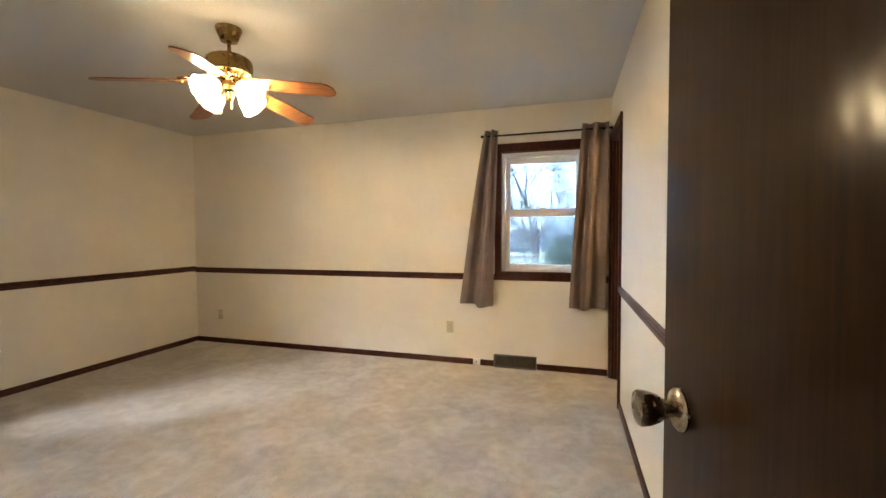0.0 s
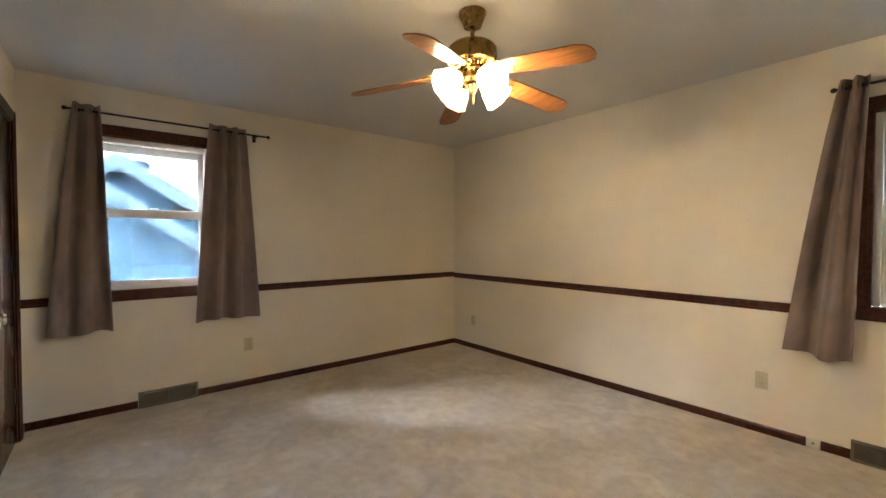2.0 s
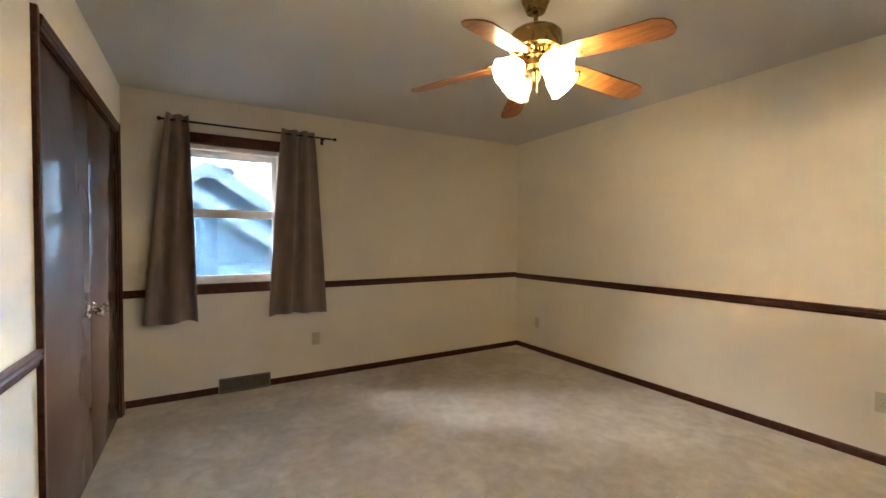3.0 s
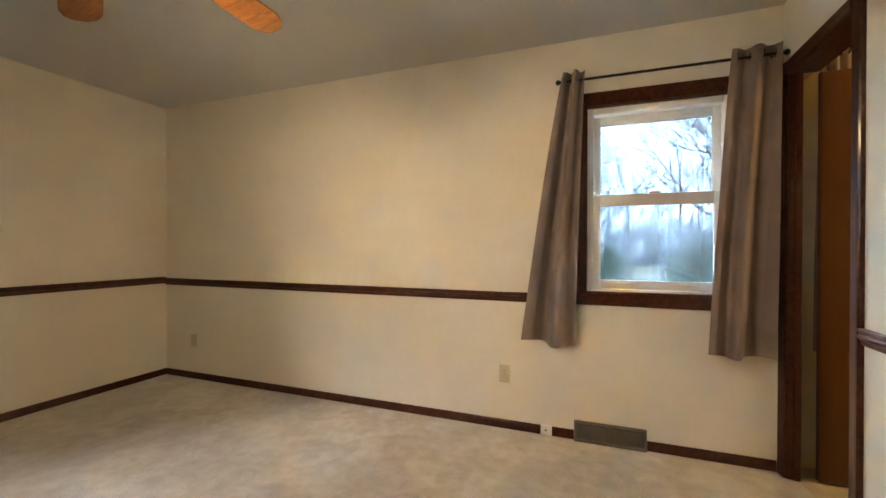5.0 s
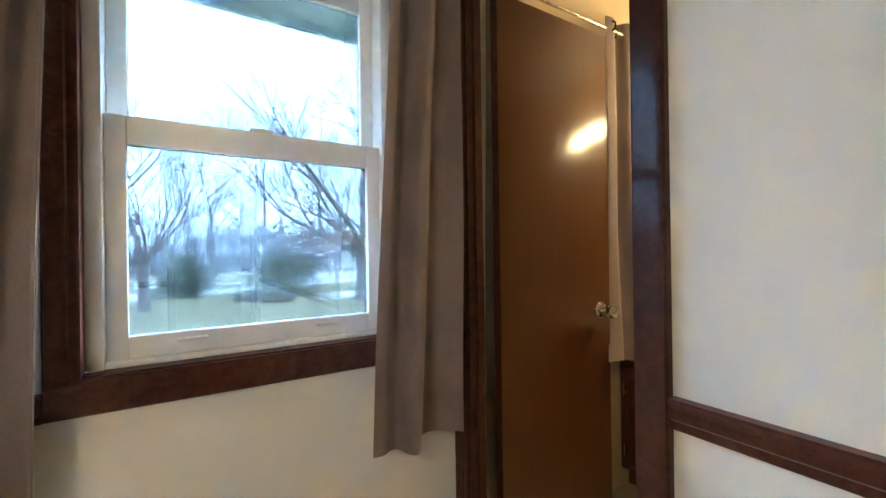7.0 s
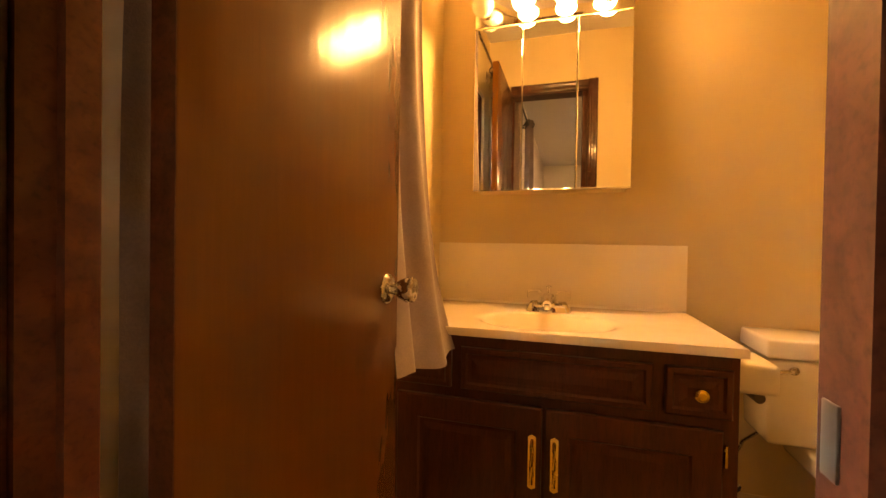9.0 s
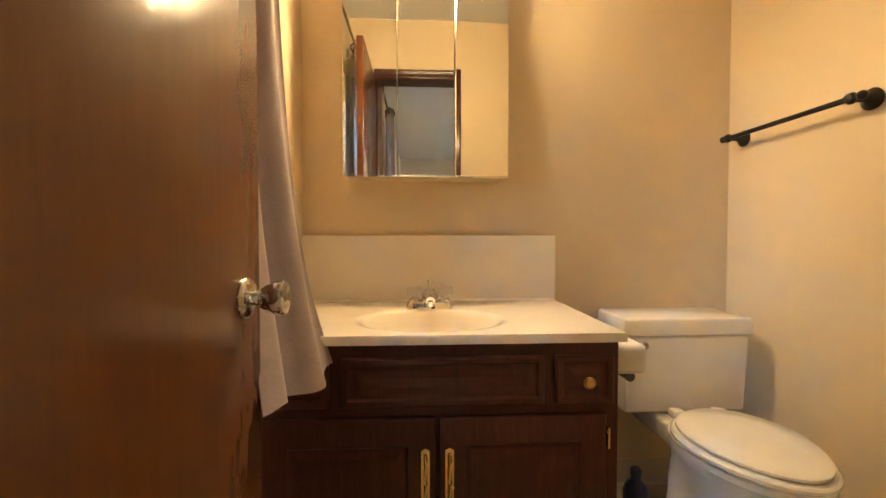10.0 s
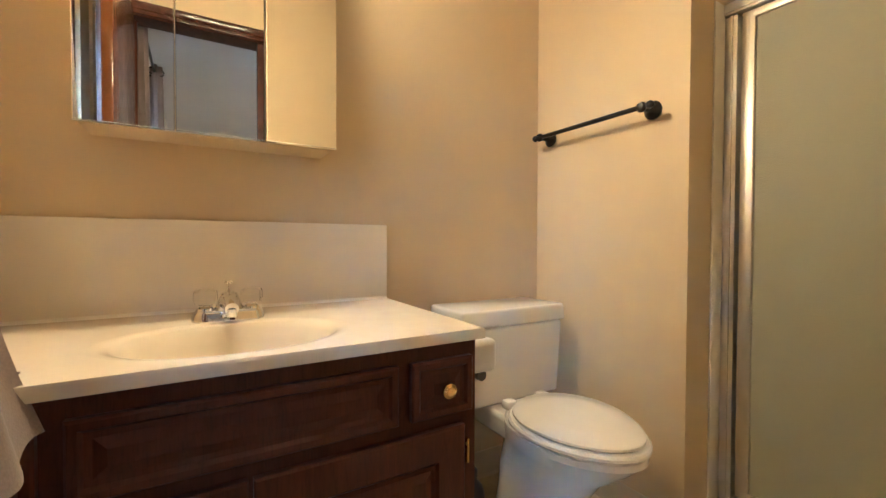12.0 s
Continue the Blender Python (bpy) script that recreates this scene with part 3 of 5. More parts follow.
def door_leaf(name, label, width, height, material, metal, knob_z=0.915, hinge_pins=True, knob_in=0.065, second_knob=True):
    """A flush leaf from its hinge edge at the origin along +x, 35 mm thick towards +y, with knobs on both faces."""
    root = thing(name, label, "door")
    part("leaf", box_bm((0, 0, 0.012), (width, 0.035, height), 0.003), material, root)
    # thin dark strip over the hinge edge imitates the shadow in the gap
    part("hinge_edge_shade", box_bm((-0.0015, 0.0005, 0.013), (-0.0001, 0.0345, height - 0.001)), M_TRIM, root, "dark strip standing in for shade in the hinge gap")
    xk = width - knob_in
    for side in ((-1, 1) if second_knob else (-1,)):
        turn = Matrix.Translation((xk, 0.0 if side < 0 else 0.035, knob_z)) @ Matrix.Rotation(radians(90 * side), 4, 'Z')
        rose = lathe(ROSE_P, 28, "x")
        rose.transform(turn)
        k = knob_bm()
        k.transform(turn)
        rp = part("rosette", rose, metal, root, "round metal rosette")
        part("knob", k, metal, rp, "fluted metal door knob")
    part("latch_plate", box_bm((width, 0.006, knob_z - 0.028), (width + 0.0015, 0.029, knob_z + 0.028)), metal, root)
    if hinge_pins:
        for z in (0.22, 1.05, 1.83):
            part("hinge", join(lathe([(0.006, z - 0.05), (0.006, z + 0.05)], 10, "z", (-0.004, -0.004, 0)), box_bm((-0.001, 0.0, z - 0.045), (0.028, 0.0355, z + 0.045))), M_BRASS, root, "brass butt hinge")
    return root


bath_door = door_leaf("bathroom_door", "open orange-brown lacquered flush bathroom door with fluted metal knob", 0.588, 2.045, M_DOOR_ORANGE, M_NICKEL, 0.915, False)
bath_door.matrix_basis = pose(0.722, 3.572, 0, 0, 0, 0)
entry_door = door_leaf("entry_door", "open dark walnut-stained flush bedroom door with fluted metal knob", 0.76, 2.045, M_DOOR_DARK, M_NICKEL, 0.985)
entry_door.matrix_basis = pose(0.517, S + 0.012, 0, 0, 0, 100.2) @ Matrix.Translation((0, -0.035, 0))
for x, flip, dx in ((CL0 + 0.014, 1, 0), (CL1 - 0.014, -1, 0)):
    wdt = (CL1 - CL0) / 2 - 0.017
    leaf = thing("closet_door", "closed dark brown glossy flush closet door with crystal knob", "door", (x, S - 0.006, 0), "pair of closet doors")
    a, b = (0, wdt) if flip > 0 else (-wdt, 0)
    part("leaf", box_bm((a, -0.034, 0.012), (b, 0, 2.043), 0.003), M_CLOSET, leaf)
    xk = (wdt - 0.06) * flip
    rose = lathe(ROSE_P, 24, "y", (xk, 0, 0.9))
    rp = part("rosette", rose, M_NICKEL, leaf, "round metal rosette")
    kb = knob_bm()
    kb.transform(Matrix.Translation((xk, 0, 0.9)) @ Matrix.Rotation(radians(90), 4, 'Z'))
    part("knob", kb, M_NICKEL, rp, "fluted shiny knob")
    for z in (0.30, 1.14, 1.84):
        part("hinge", join(lathe([(0.007, z - 0.05), (0.007, z + 0.05)], 10, "z", (0.004 * flip, 0.006, 0)), box_bm((0.004 * flip, 0, z - 0.045), (0.026 * flip, 0.002, z + 0.045))), M_BLACK, leaf, "dark metal hinge")


# ---------------------------------------------------------------- curtains
def curtain(name, label, top, bottom, z_top, z_bot, out, folds=4, depth=0.03, seed=1, grommets=True, hem=0.0, group="bedroom curtains", tilt_hem=0.0, flare=0.85):
    """A hanging panel. top and bottom: its two ends (x, y) at the rod and at the hem; out: the way into the room."""
    rnd = random.Random(seed)
    root = thing(name, label, "curtain", (0, 0, 0), group)
    t0, t1, b0, b1 = (Vector((*p, 0)) for p in (*top, *bottom))
    n = Vector((*out, 0))
    nu, nv = 96, 40
    ph = [rnd.uniform(0, 6.28) for _ in range(6)]
    lean = [rnd.uniform(-0.35, 0.35) for _ in range(3)]

    def at(i, j):
        s, v = i / nu, j / nv
        ease = v ** flare
        a, b = t0.lerp(b0, ease), t1.lerp(b1, ease)
        sw = s + 0.02 * math.sin(3 * v + ph[0]) * math.sin(math.pi * s) + 0.035 * v * math.sin(2 * math.pi * s + ph[4])
        p = a.lerp(b, sw)
        amp = depth * (0.75 + 0.5 * v)
        wave = math.sin(2 * math.pi * folds * s + 0.5 * lean[0] * v * 3 + ph[1] * 0.2)
        wave = math.copysign(abs(wave) ** 0.75, wave) * (0.75 + 0.35 * math.sin(2 * math.pi * s * 1.3 + ph[3]))
        w = amp * wave * (1 - 0.2 * v) + 0.35 * amp * v * math.sin(2 * math.pi * (folds * 0.5) * s + ph[2] + lean[1] * 4 * v)
        w += 0.006 * v * math.sin(9 * v + ph[3] + 5 * s)
        z = z_top + (z_bot - z_top) * v + (0.008 * math.sin(7 * s + ph[5]) + tilt_hem * s) * v
        return p + n * w + Vector((0, 0, z))

    bm = bmesh.new()
    grid = [[bm.verts.new(at(i, j)) for i in range(nu + 1)] for j in range(nv + 1)]
    for j in range(nv):
        for i in range(nu):
            bm.faces.new((grid[j][i], grid[j][i + 1], grid[j + 1][i + 1], grid[j + 1][i]))
    bmesh.ops.recalc_face_normals(bm, faces=bm.faces[:])
    bmesh.ops.solidify(bm, geom=bm.faces[:], thickness=0.003)
    part("cloth", bm, M_CURTAIN, root, "taupe-grey woven curtain cloth")
    bm = bmesh.new()
    h0 = 0.945
    rows = [[bm.verts.new(at(i, nv * (h0 + (1 - h0) * k)) + n * (0.0045)) for i in range(nu + 1)] for k in (0, 0.04)]
    for i in range(nu):
        bm.faces.new((rows[0][i], rows[0][i + 1], rows[1][i + 1], rows[1][i]))
    bmesh.ops.solidify(bm, geom=bm.faces[:], thickness=0.0015)
    part("hem_stitching", bm, M_CURTAIN, root)
    if grommets:
        for k in range(folds * 2):
            s = (k + 0.5) / (folds * 2)
            c = at(s * nu, 1.1)
            ring = bmesh.new()
            ax = (t1 - t0).normalized()
            for q in range(16):
                a0, a1 = 2 * math.pi * q / 16, 2 * math.pi * (q + 1) / 16
                pts = []
                for a in (a0, a1):
                    d = n * math.cos(a) + Vector((0, 0, math.sin(a)))
                    pts.append((c + d * 0.019 - ax * 0.003, c + d * 0.026, c + d * 0.019 + ax * 0.003))
                for m0 in range(2):
                    ring.faces.new([ring.verts.new(x) for x in (pts[0][m0], pts[1][m0], pts[1][m0 + 1], pts[0][m0 + 1])])
            bmesh.ops.remove_doubles(ring, verts=ring.verts[:], dist=1e-4)
            part("grommet", ring, M_BLACK, root)
    return root


def curtain_rod(label, a, b, z, wall, brackets, group="curtain rods", metal=None):
    """A thin rod from a to b (x, y) with ball ends and two wall brackets; wall: vector back to the wall."""
    metal = metal or M_BLACK
    root = thing("curtain_rod", label, "curtain rod", (0, 0, 0), group)
    part("rod", tube([(*a, z), (*b, z)], 0.008, 12), metal, root)
    for p in (a, b):
        d = Vector((p[0] - (a[0] + b[0]) / 2, p[1] - (a[1] + b[1]) / 2, 0)).normalized()
        bm = bmesh.new()
        bmesh.ops.create_uvsphere(bm, u_segments=14, v_segments=10, radius=0.015)
        bmesh.ops.translate(bm, verts=bm.verts[:], vec=Vector((*p, z)) + d * 0.008)
        part("finial", bm, metal, root)
    for s in brackets:
        p = Vector((a[0] + (b[0] - a[0]) * s, a[1] + (b[1] - a[1]) * s, z))
        wv = Vector((*wall, 0))
        part("bracket", join(tube([p - Vector((0, 0, 0.012)), p + wv * 0.5 - Vector((0, 0, 0.016)), p + wv - Vector((0, 0, 0.012))], 0.006, 8),
                             box_bm(p + wv * 0.97 - Vector((0.014, 0.014, 0.045)) * 1.0, p + wv * 0.999 + Vector((0.014, 0.0, 0.02)) if abs(wall[1]) > 0 else p + wv * 0.999 + Vector((0.0, 0.014, 0.02)))), metal, root)
    return root


curtain_rod("thin black curtain rod above the window by the bathroom door", (-0.53, N - 0.075), (0.575, N - 0.075), 2.165, (0, 0.075), (0.07, 0.95))
curtain("curtain", "taupe-grey grommet curtain pulled aside, flaring at the hem", ((-0.505, N - 0.075), (-0.385, N - 0.075)), ((-0.745, N - 0.085), (-0.43, N - 0.075)), 2.215, 0.60, (0, -1), 2, 0.055, 3, tilt_hem=-0.02)
curtain("curtain", "taupe-grey grommet curtain hanging beside the bathroom doorway", ((0.345, N - 0.075), (0.56, N - 0.075)), ((0.235, N - 0.085), (0.535, N - 0.08)), 2.215, 0.60, (0, -1), 2, 0.040, 8)
curtain_rod("thin black curtain rod above the window facing the neighbour", (W + 0.075, 0.05), (W + 0.075, 1.385), 2.215, (-0.075, 0), (0.05, 0.93))
curtain("curtain", "taupe-grey grommet curtain hanging in deep folds", ((W + 0.075, 0.09), (W + 0.075, 0.235)), ((W + 0.085, -0.075), (W + 0.08, 0.285)), 2.26, 0.632, (1, 0), 2, 0.045, 12)
curtain("curtain", "taupe-grey grommet curtain with sheen along its folds", ((W + 0.075, 0.925), (W + 0.075, 1.205)), ((W + 0.085, 0.79), (W + 0.08, 1.285)), 2.255, 0.632, (1, 0), 3, 0.042, 21)
curtain_rod("thin metal curtain rod above the bathroom door leaf", (0.75, BN - 0.07), (1.74, BN - 0.07), 2.165, (0, 0.07), (0.08, 0.86), metal=M_NICKEL)
curtain("curtain", "taupe-grey curtain draped down in front of the vanity", ((1.44, BN - 0.07), (1.70, BN - 0.07)), ((1.27, 3.56), (1.575, 3.495)), 2.215, 0.695, (0, -1), 2, 0.030, 31, group="bathroom curtains", tilt_hem=0.0, flare=3.6)
curtain("curtain", "taupe-grey curtain hanging behind the open bathroom door", ((0.755, BN - 0.07), (0.90, BN - 0.07)), ((0.735, BN - 0.07), (0.95, BN - 0.07)), 2.215, 0.645, (0, -1), 3, 0.022, 37, group="bathroom curtains")


# ---------------------------------------------------------------- outlets, jack, vents
def outlet(label, at, turn, wide=0.07, tall=0.115, slots=True):
    """A wall plate facing +y of its own frame, turned by turn degrees about z."""
    root = thing("wall_outlet", label, "outlet", at)
    root.rotation_euler = (0, 0, radians(turn))
    part("plate", box_bm((-wide / 2, 0, -tall / 2), (wide / 2, 0.006, tall / 2), 0.002), M_IVORY, root)
    if slots:
        for z in (-0.02, 0.02):
            r = part("receptacle", lathe([(0.0165, 0.006), (0.0165, 0.0085), (0.015, 0.009), (0.002, 0.009)], 18, "y", (0, 0, z)), M_IVORY, root)
            part("slots", join(box_bm((-0.008, 0.009, z - 0.004), (-0.006, 0.0093, z + 0.006)), box_bm((0.006, 0.009, z - 0.003), (0.008, 0.0093, z + 0.005))), M_IVORY_DARK, r)
        part("screw", lathe([(0.003, 0.006), (0.003, 0.0072), (0.001, 0.0074)], 10, "y"), M_NICKEL, root)
    return root


outlet("ivory duplex outlet on the cream wall under the chair rail", (-0.877, N, 0.353), 180)
outlet("ivory duplex outlet near the room's corner", (-3.685, N, 0.335), 180)
outlet("ivory duplex outlet under the curtain", (W, 1.225, 0.368), -90)
outlet("ivory duplex outlet beside the entry door", (E, 0.98, 0.36), 90)
jack = thing("phone_jack", "white phone jack block set into the baseboard", "phone jack", (-0.61, N, 0.0))
part("block", box_bm((-0.033, -0.02, 0.002), (0.033, 0, 0.06), 0.004), M_WHITE, jack)
part("socket", box_bm((-0.006, -0.0208, 0.028), (0.006, -0.0198, 0.038)), M_IVORY_DARK, jack)


def vent(label, at, turn, length):
    """A floor-level baseboard register, facing +y of its own frame."""
    root = thing("heating_vent", label, "vent", at, "baseboard vents")
    root.rotation_euler = (0, 0, radians(turn))
    h, hl = 0.118, length / 2
    part("frame", join(prism([(0, 0), (0.034, 0), (0.034, 0.014), (0, 0.014)], (-hl, 0, 0), (0, 1, 0), (0, 0, 1), (length, 0, 0)),
                       prism([(0, h - 0.016), (0.016, h - 0.016), (0.016, h - 0.006), (0.01, h), (0, h)], (-hl, 0, 0), (0, 1, 0), (0, 0, 1), (length, 0, 0)),
                       prism([(0, 0.0141), (0.032, 0.0141), (0.0155, h - 0.0161), (0, h - 0.0161)], (-hl, 0, 0), (0, 1, 0), (0, 0, 1), (0.014, 0, 0)),
                       prism([(0, 0.0141), (0.032, 0.0141), (0.0155, h - 0.0161), (0, h - 0.0161)], (hl - 0.014, 0, 0), (0, 1, 0), (0, 0, 1), (0.014, 0, 0)),
                       prism([(0, 0.0141), (0.031, 0.0141), (0.0145, h - 0.0161), (0, h - 0.0161)], (-0.005, 0, 0), (0, 1, 0), (0, 0, 1), (0.01, 0, 0))), M_VENT, root, "grey-brown enamelled steel frame")
    part("backing", box_bm((-hl + 0.014, 0.001, 0.0142), (hl - 0.014, 0.004, h - 0.0162)), M_VENT_DARK, root)
    for k in range(7):
        z = 0.021 + k * 0.0115
        y = 0.029 - (z - 0.014) / (h - 0.03) * 0.0165
        for x0, x1 in ((-hl + 0.0141, -0.0051), (0.0051, hl - 0.0141)):
            part("slat", prism([(y - 0.012, 0.004), (y, -0.003), (y, -0.0015), (y - 0.012, 0.0055)], (x0, 0, z), (0, 1, 0), (0, 0, 1), (x1 - x0, 0, 0)), M_VENT, root, smooth=False)
    return root


vent("grey-brown steel baseboard vent under the window", (-0.243, N, 0), 180, 0.40)
vent("grey-brown steel baseboard vent below the curtains", (W, 0.628, 0), -90, 0.40)


# ---------------------------------------------------------------- ceiling fan
FX, FY = -1.63, 1.706


def ceiling_fan():
    root = thing("ceiling_fan", "antique-brass ceiling fan with five wooden blades and lit bell shades", "ceiling fan", (FX, FY, H))
    part("canopy", lathe([(0.02, -0.075), (0.045, -0.072), (0.052, -0.055), (0.062, -0.03), (0.070, -0.012), (0.070, -0.0005), (0.02, -0.0005)], 32), M_BRASS, root)
    part("downrod", lathe([(0.011, -0.205), (0.011, -0.07)], 14), M_BRASS, root)
    part("motor", lathe([(0.02, -0.088), (0.045, -0.090), (0.08, -0.097), (0.110, -0.108), (0.122, -0.122), (0.124, -0.160), (0.120, -0.178), (0.122, -0.186), (0.120, -0.196), (0.104, -0.206), (0.07, -0.212), (0.02, -0.212)], 40), M_BRASS, root, "turned antique-brass motor housing")
    part("motor_ribs", join(*[prism([(0.05, -0.226), (0.078, -0.222), (0.084, -0.2115), (0.05, -0.2115)], (0, -0.003, 0), (math.cos(a), math.sin(a), 0), (0, 0, 1), (-0.006 * math.sin(a), 0.006 * math.cos(a), 0)) for a in [2 * math.pi * k / 30 for k in range(30)]]), M_POLISHED, root, "bright brass ribbed flywheel cover")
    part("switch_housing", lathe([(0.02, -0.212), (0.05, -0.213), (0.055, -0.225), (0.046, -0.24), (0.06, -0.252), (0.062, -0.275), (0.05, -0.292), (0.025, -0.30), (0.02, -0.33), (0.010, -0.345), (0.004, -0.347)], 30), M_BRASS, root)
    for k in range(5):
        a = radians(8 + 72 * k)
        turn = Matrix.Rotation(a, 4, 'Z')
        # blade: a board with clipped corners, tilted and drooping slightly
        bm = bmesh.new()
        outline = [(0.20, -0.052), (0.24, -0.060), (0.58, -0.066), (0.618, -0.050), (0.636, -0.022), (0.636, 0.022), (0.618, 0.050), (0.58, 0.066), (0.24, 0.060), (0.20, 0.052), (0.188, 0.02), (0.188, -0.02)]
        lo = [bm.verts.new((x, y, 0)) for x, y in outline]
        hi = [bm.verts.new((x, y, 0.006)) for x, y in outline]
        bm.faces.new(lo[::-1])
        bm.faces.new(hi)
        for i in range(len(lo)):
            j = (i + 1) % len(lo)
            bm.faces.new((lo[i], lo[j], hi[j], hi[i]))
        pitch = Matrix.Translation((0, 0, -0.238)) @ Matrix.Rotation(radians(8.0), 4, 'Y') @ Matrix.Rotation(radians(-12), 4, 'X')
        bm.transform(turn @ pitch)
        blade = part("blade", bm, M_BLADE, root, "walnut veneer fan blade")
        # scrolled blade iron
        iron = join(tube([(0.075, 0, -0.218), (0.11, 0.0, -0.236), (0.15, 0, -0.245), (0.19, 0, -0.252)], 0.009, 8, 0.007))
        for sy in (-1, 1):
            pts = [(0.165 + 0.035 * math.cos(q) , sy * (0.028 + 0.024 * math.sin(q)), -0.250) for q in [2 * math.pi * i / 12 for i in range(13)]]
            iron = join(iron, tube(pts, 0.006, 6), tube([(0.19, sy * 0.01, -0.251), (0.225, sy * 0.03, -0.2555), (0.255, sy * 0.012, -0.259)], 0.006, 6))
        iron.transform(turn)
        arm = part("blade_iron", iron, M_POLISHED, root, "scrolled bright brass blade iron")
        for sy in (-1, 0, 1):
            sc = lathe([(0.006, -0.003), (0.006, 0.0), (0.002, 0.001)], 8, "z", (0.235 + (0.02 if sy == 0 else 0), sy * 0.026, -0.002))
            sc.transform(turn @ pitch)
            part("screw", sc, M_POLISHED, arm)
    for k in range(4):                               # the last shade, unseen, is left unlit to keep the west side darker
        lit = k < 3
        a = radians(-97 + 90 * k)
        c, s = math.cos(a), math.sin(a)
        part("lamp_arm", tube([(0.045 * c, 0.045 * s, -0.268), (0.062 * c, 0.062 * s, -0.258), (0.078 * c, 0.078 * s, -0.264)], 0.010, 10), M_BRASS, root)
        # bell shade, tilted outwards, with a ruffled rim
        bm = bmesh.new()
        prof = [(0.024, 0.0), (0.032, -0.012), (0.048, -0.028), (0.060, -0.052), (0.066, -0.080), (0.071, -0.100), (0.077, -0.112)]
        inner = [(r - 0.004, h) for r, h in prof[::-1]]
        seg = 40
        rings = []
        for i, (r, h) in enumerate(prof + inner):
            f = max(0, (-h - 0.06) / 0.06)
            rings.append([bm.verts.new(((r + 0.003 * f * math.cos(8 * 2 * math.pi * q / seg)) * math.cos(2 * math.pi * q / seg), (r + 0.003 * f * math.cos(8 * 2 * math.pi * q / seg)) * math.sin(2 * math.pi * q / seg), h)) for q in range(seg)])
        for r0, r1 in zip(rings, rings[1:]):
            for q in range(seg):
                bm.faces.new((r0[q], r0[(q + 1) % seg], r1[(q + 1) % seg], r1[q]))
        m = Matrix.Translation((0.080 * c, 0.080 * s, -0.272)) @ Matrix.Rotation(a, 4, 'Z') @ Matrix.Rotation(radians(-56), 4, 'Y') @ Matrix.Scale(1.02, 4)
        bm.transform(m)
        sh = part("shade", bm, M_SHADE if lit else M_SHADE_OFF, root, "lit frosted glass bell shade" if lit else "unlit frosted glass bell shade")
        cup = lathe([(0.012, 0.022), (0.026, 0.016), (0.030, -0.004), (0.026, -0.010), (0.010, -0.010)], 20)
        cup.transform(m)
        part("socket_cup", cup, M_BRASS, sh, "brass socket cup")
        bulb = lathe([(0.012, -0.012), (0.014, -0.03), (0.028, -0.055), (0.032, -0.075), (0.024, -0.090), (0.006, -0.098)], 16)
        bulb.transform(m)
        part("bulb", bulb, M_LAMP if lit else M_BULB_OFF, sh, "lit bulb" if lit else "unlit bulb")
    for dx, dy, ln in ((0.03, -0.02, 0.10), (-0.025, 0.03, 0.08)):
        part("pull_chain", tube([(dx, dy, -0.30), (dx * 1.05, dy * 1.05, -0.30 - ln)], 0.0018, 6), M_POLISHED, root, "thin brass pull chain")
    for ob in root.children:                         # motor, blades and lamps hang from the rod
        if ob.name.split(".")[0] not in ("canopy", "downrod"):
            ob.location.z = -0.062
    return root


ceiling_fan()

# ---------------------------------------------------------------- bathroom: vanity, mirror cabinet, light
VF = 1.61           # vanity face
V0, V1 = 2.757, 3.735
van = thing("vanity_cabinet", "dark cherry bathroom vanity with brass pulls and one drawer knob", "vanity cabinet", (0, 0, 0))
part("face_frame", box_bm((VF, V0, 0.10), (VF + 0.02, V1, 0.742), 0.002), M_VANITY, van)
part("side_panel", box_bm((VF + 0.0205, V0, 0.10), (BE - 0.002, V0 + 0.018, 0.742), 0.002), M_VANITY, van)
part("side_panel", box_bm((VF + 0.0205, V1 - 0.018, 0.10), (BE - 0.002, V1, 0.742)), M_VANITY, van)
part("bottom_panel", box_bm((VF + 0.0205, V0 + 0.0185, 0.10), (BE - 0.002, V1 - 0.0185, 0.118)), M_VANITY, van)
part("toe_kick", box_bm((VF + 0.06, V0 + 0.003, 0.003), (VF + 0.08, V1, 0.0995)), M_VANITY, van)
part("side_foot", box_bm((VF + 0.0805, V0 + 0.003, 0.003), (BE - 0.002, V0 + 0.018, 0.0995)), M_VANITY, van)


def raised_panel(name, y0, y1, z0, z1, parent, inset, thick=0.018, label=""):
    """A slab front with a bevelled, recessed field."""
    bm = bmesh.new()
    x0, x1 = VF - 0.0005, VF - thick

    def ring(i, x):
        return [bm.verts.new((x, y, z)) for y, z in ((y0 + i, z0 + i), (y1 - i, z0 + i), (y1 - i, z1 - i), (y0 + i, z1 - i))]

    seq = [ring(0, x0), ring(0, x1 + 0.004), ring(0.004, x1), ring(inset, x1), ring(inset + 0.006, x1 + 0.007), ring(inset + 0.016, x1 + 0.007), ring(inset + 0.034, x1 + 0.001)]
    for a, b in zip(seq, seq[1:]):
        for k in range(4):
            bm.faces.new((a[k], a[(k + 1) % 4], b[(k + 1) % 4], b[k]))
    bm.faces.new(seq[-1])
    bm.faces.new(seq[0][::-1])
    return part(name, bm, M_VANITY, parent, label, smooth=False)


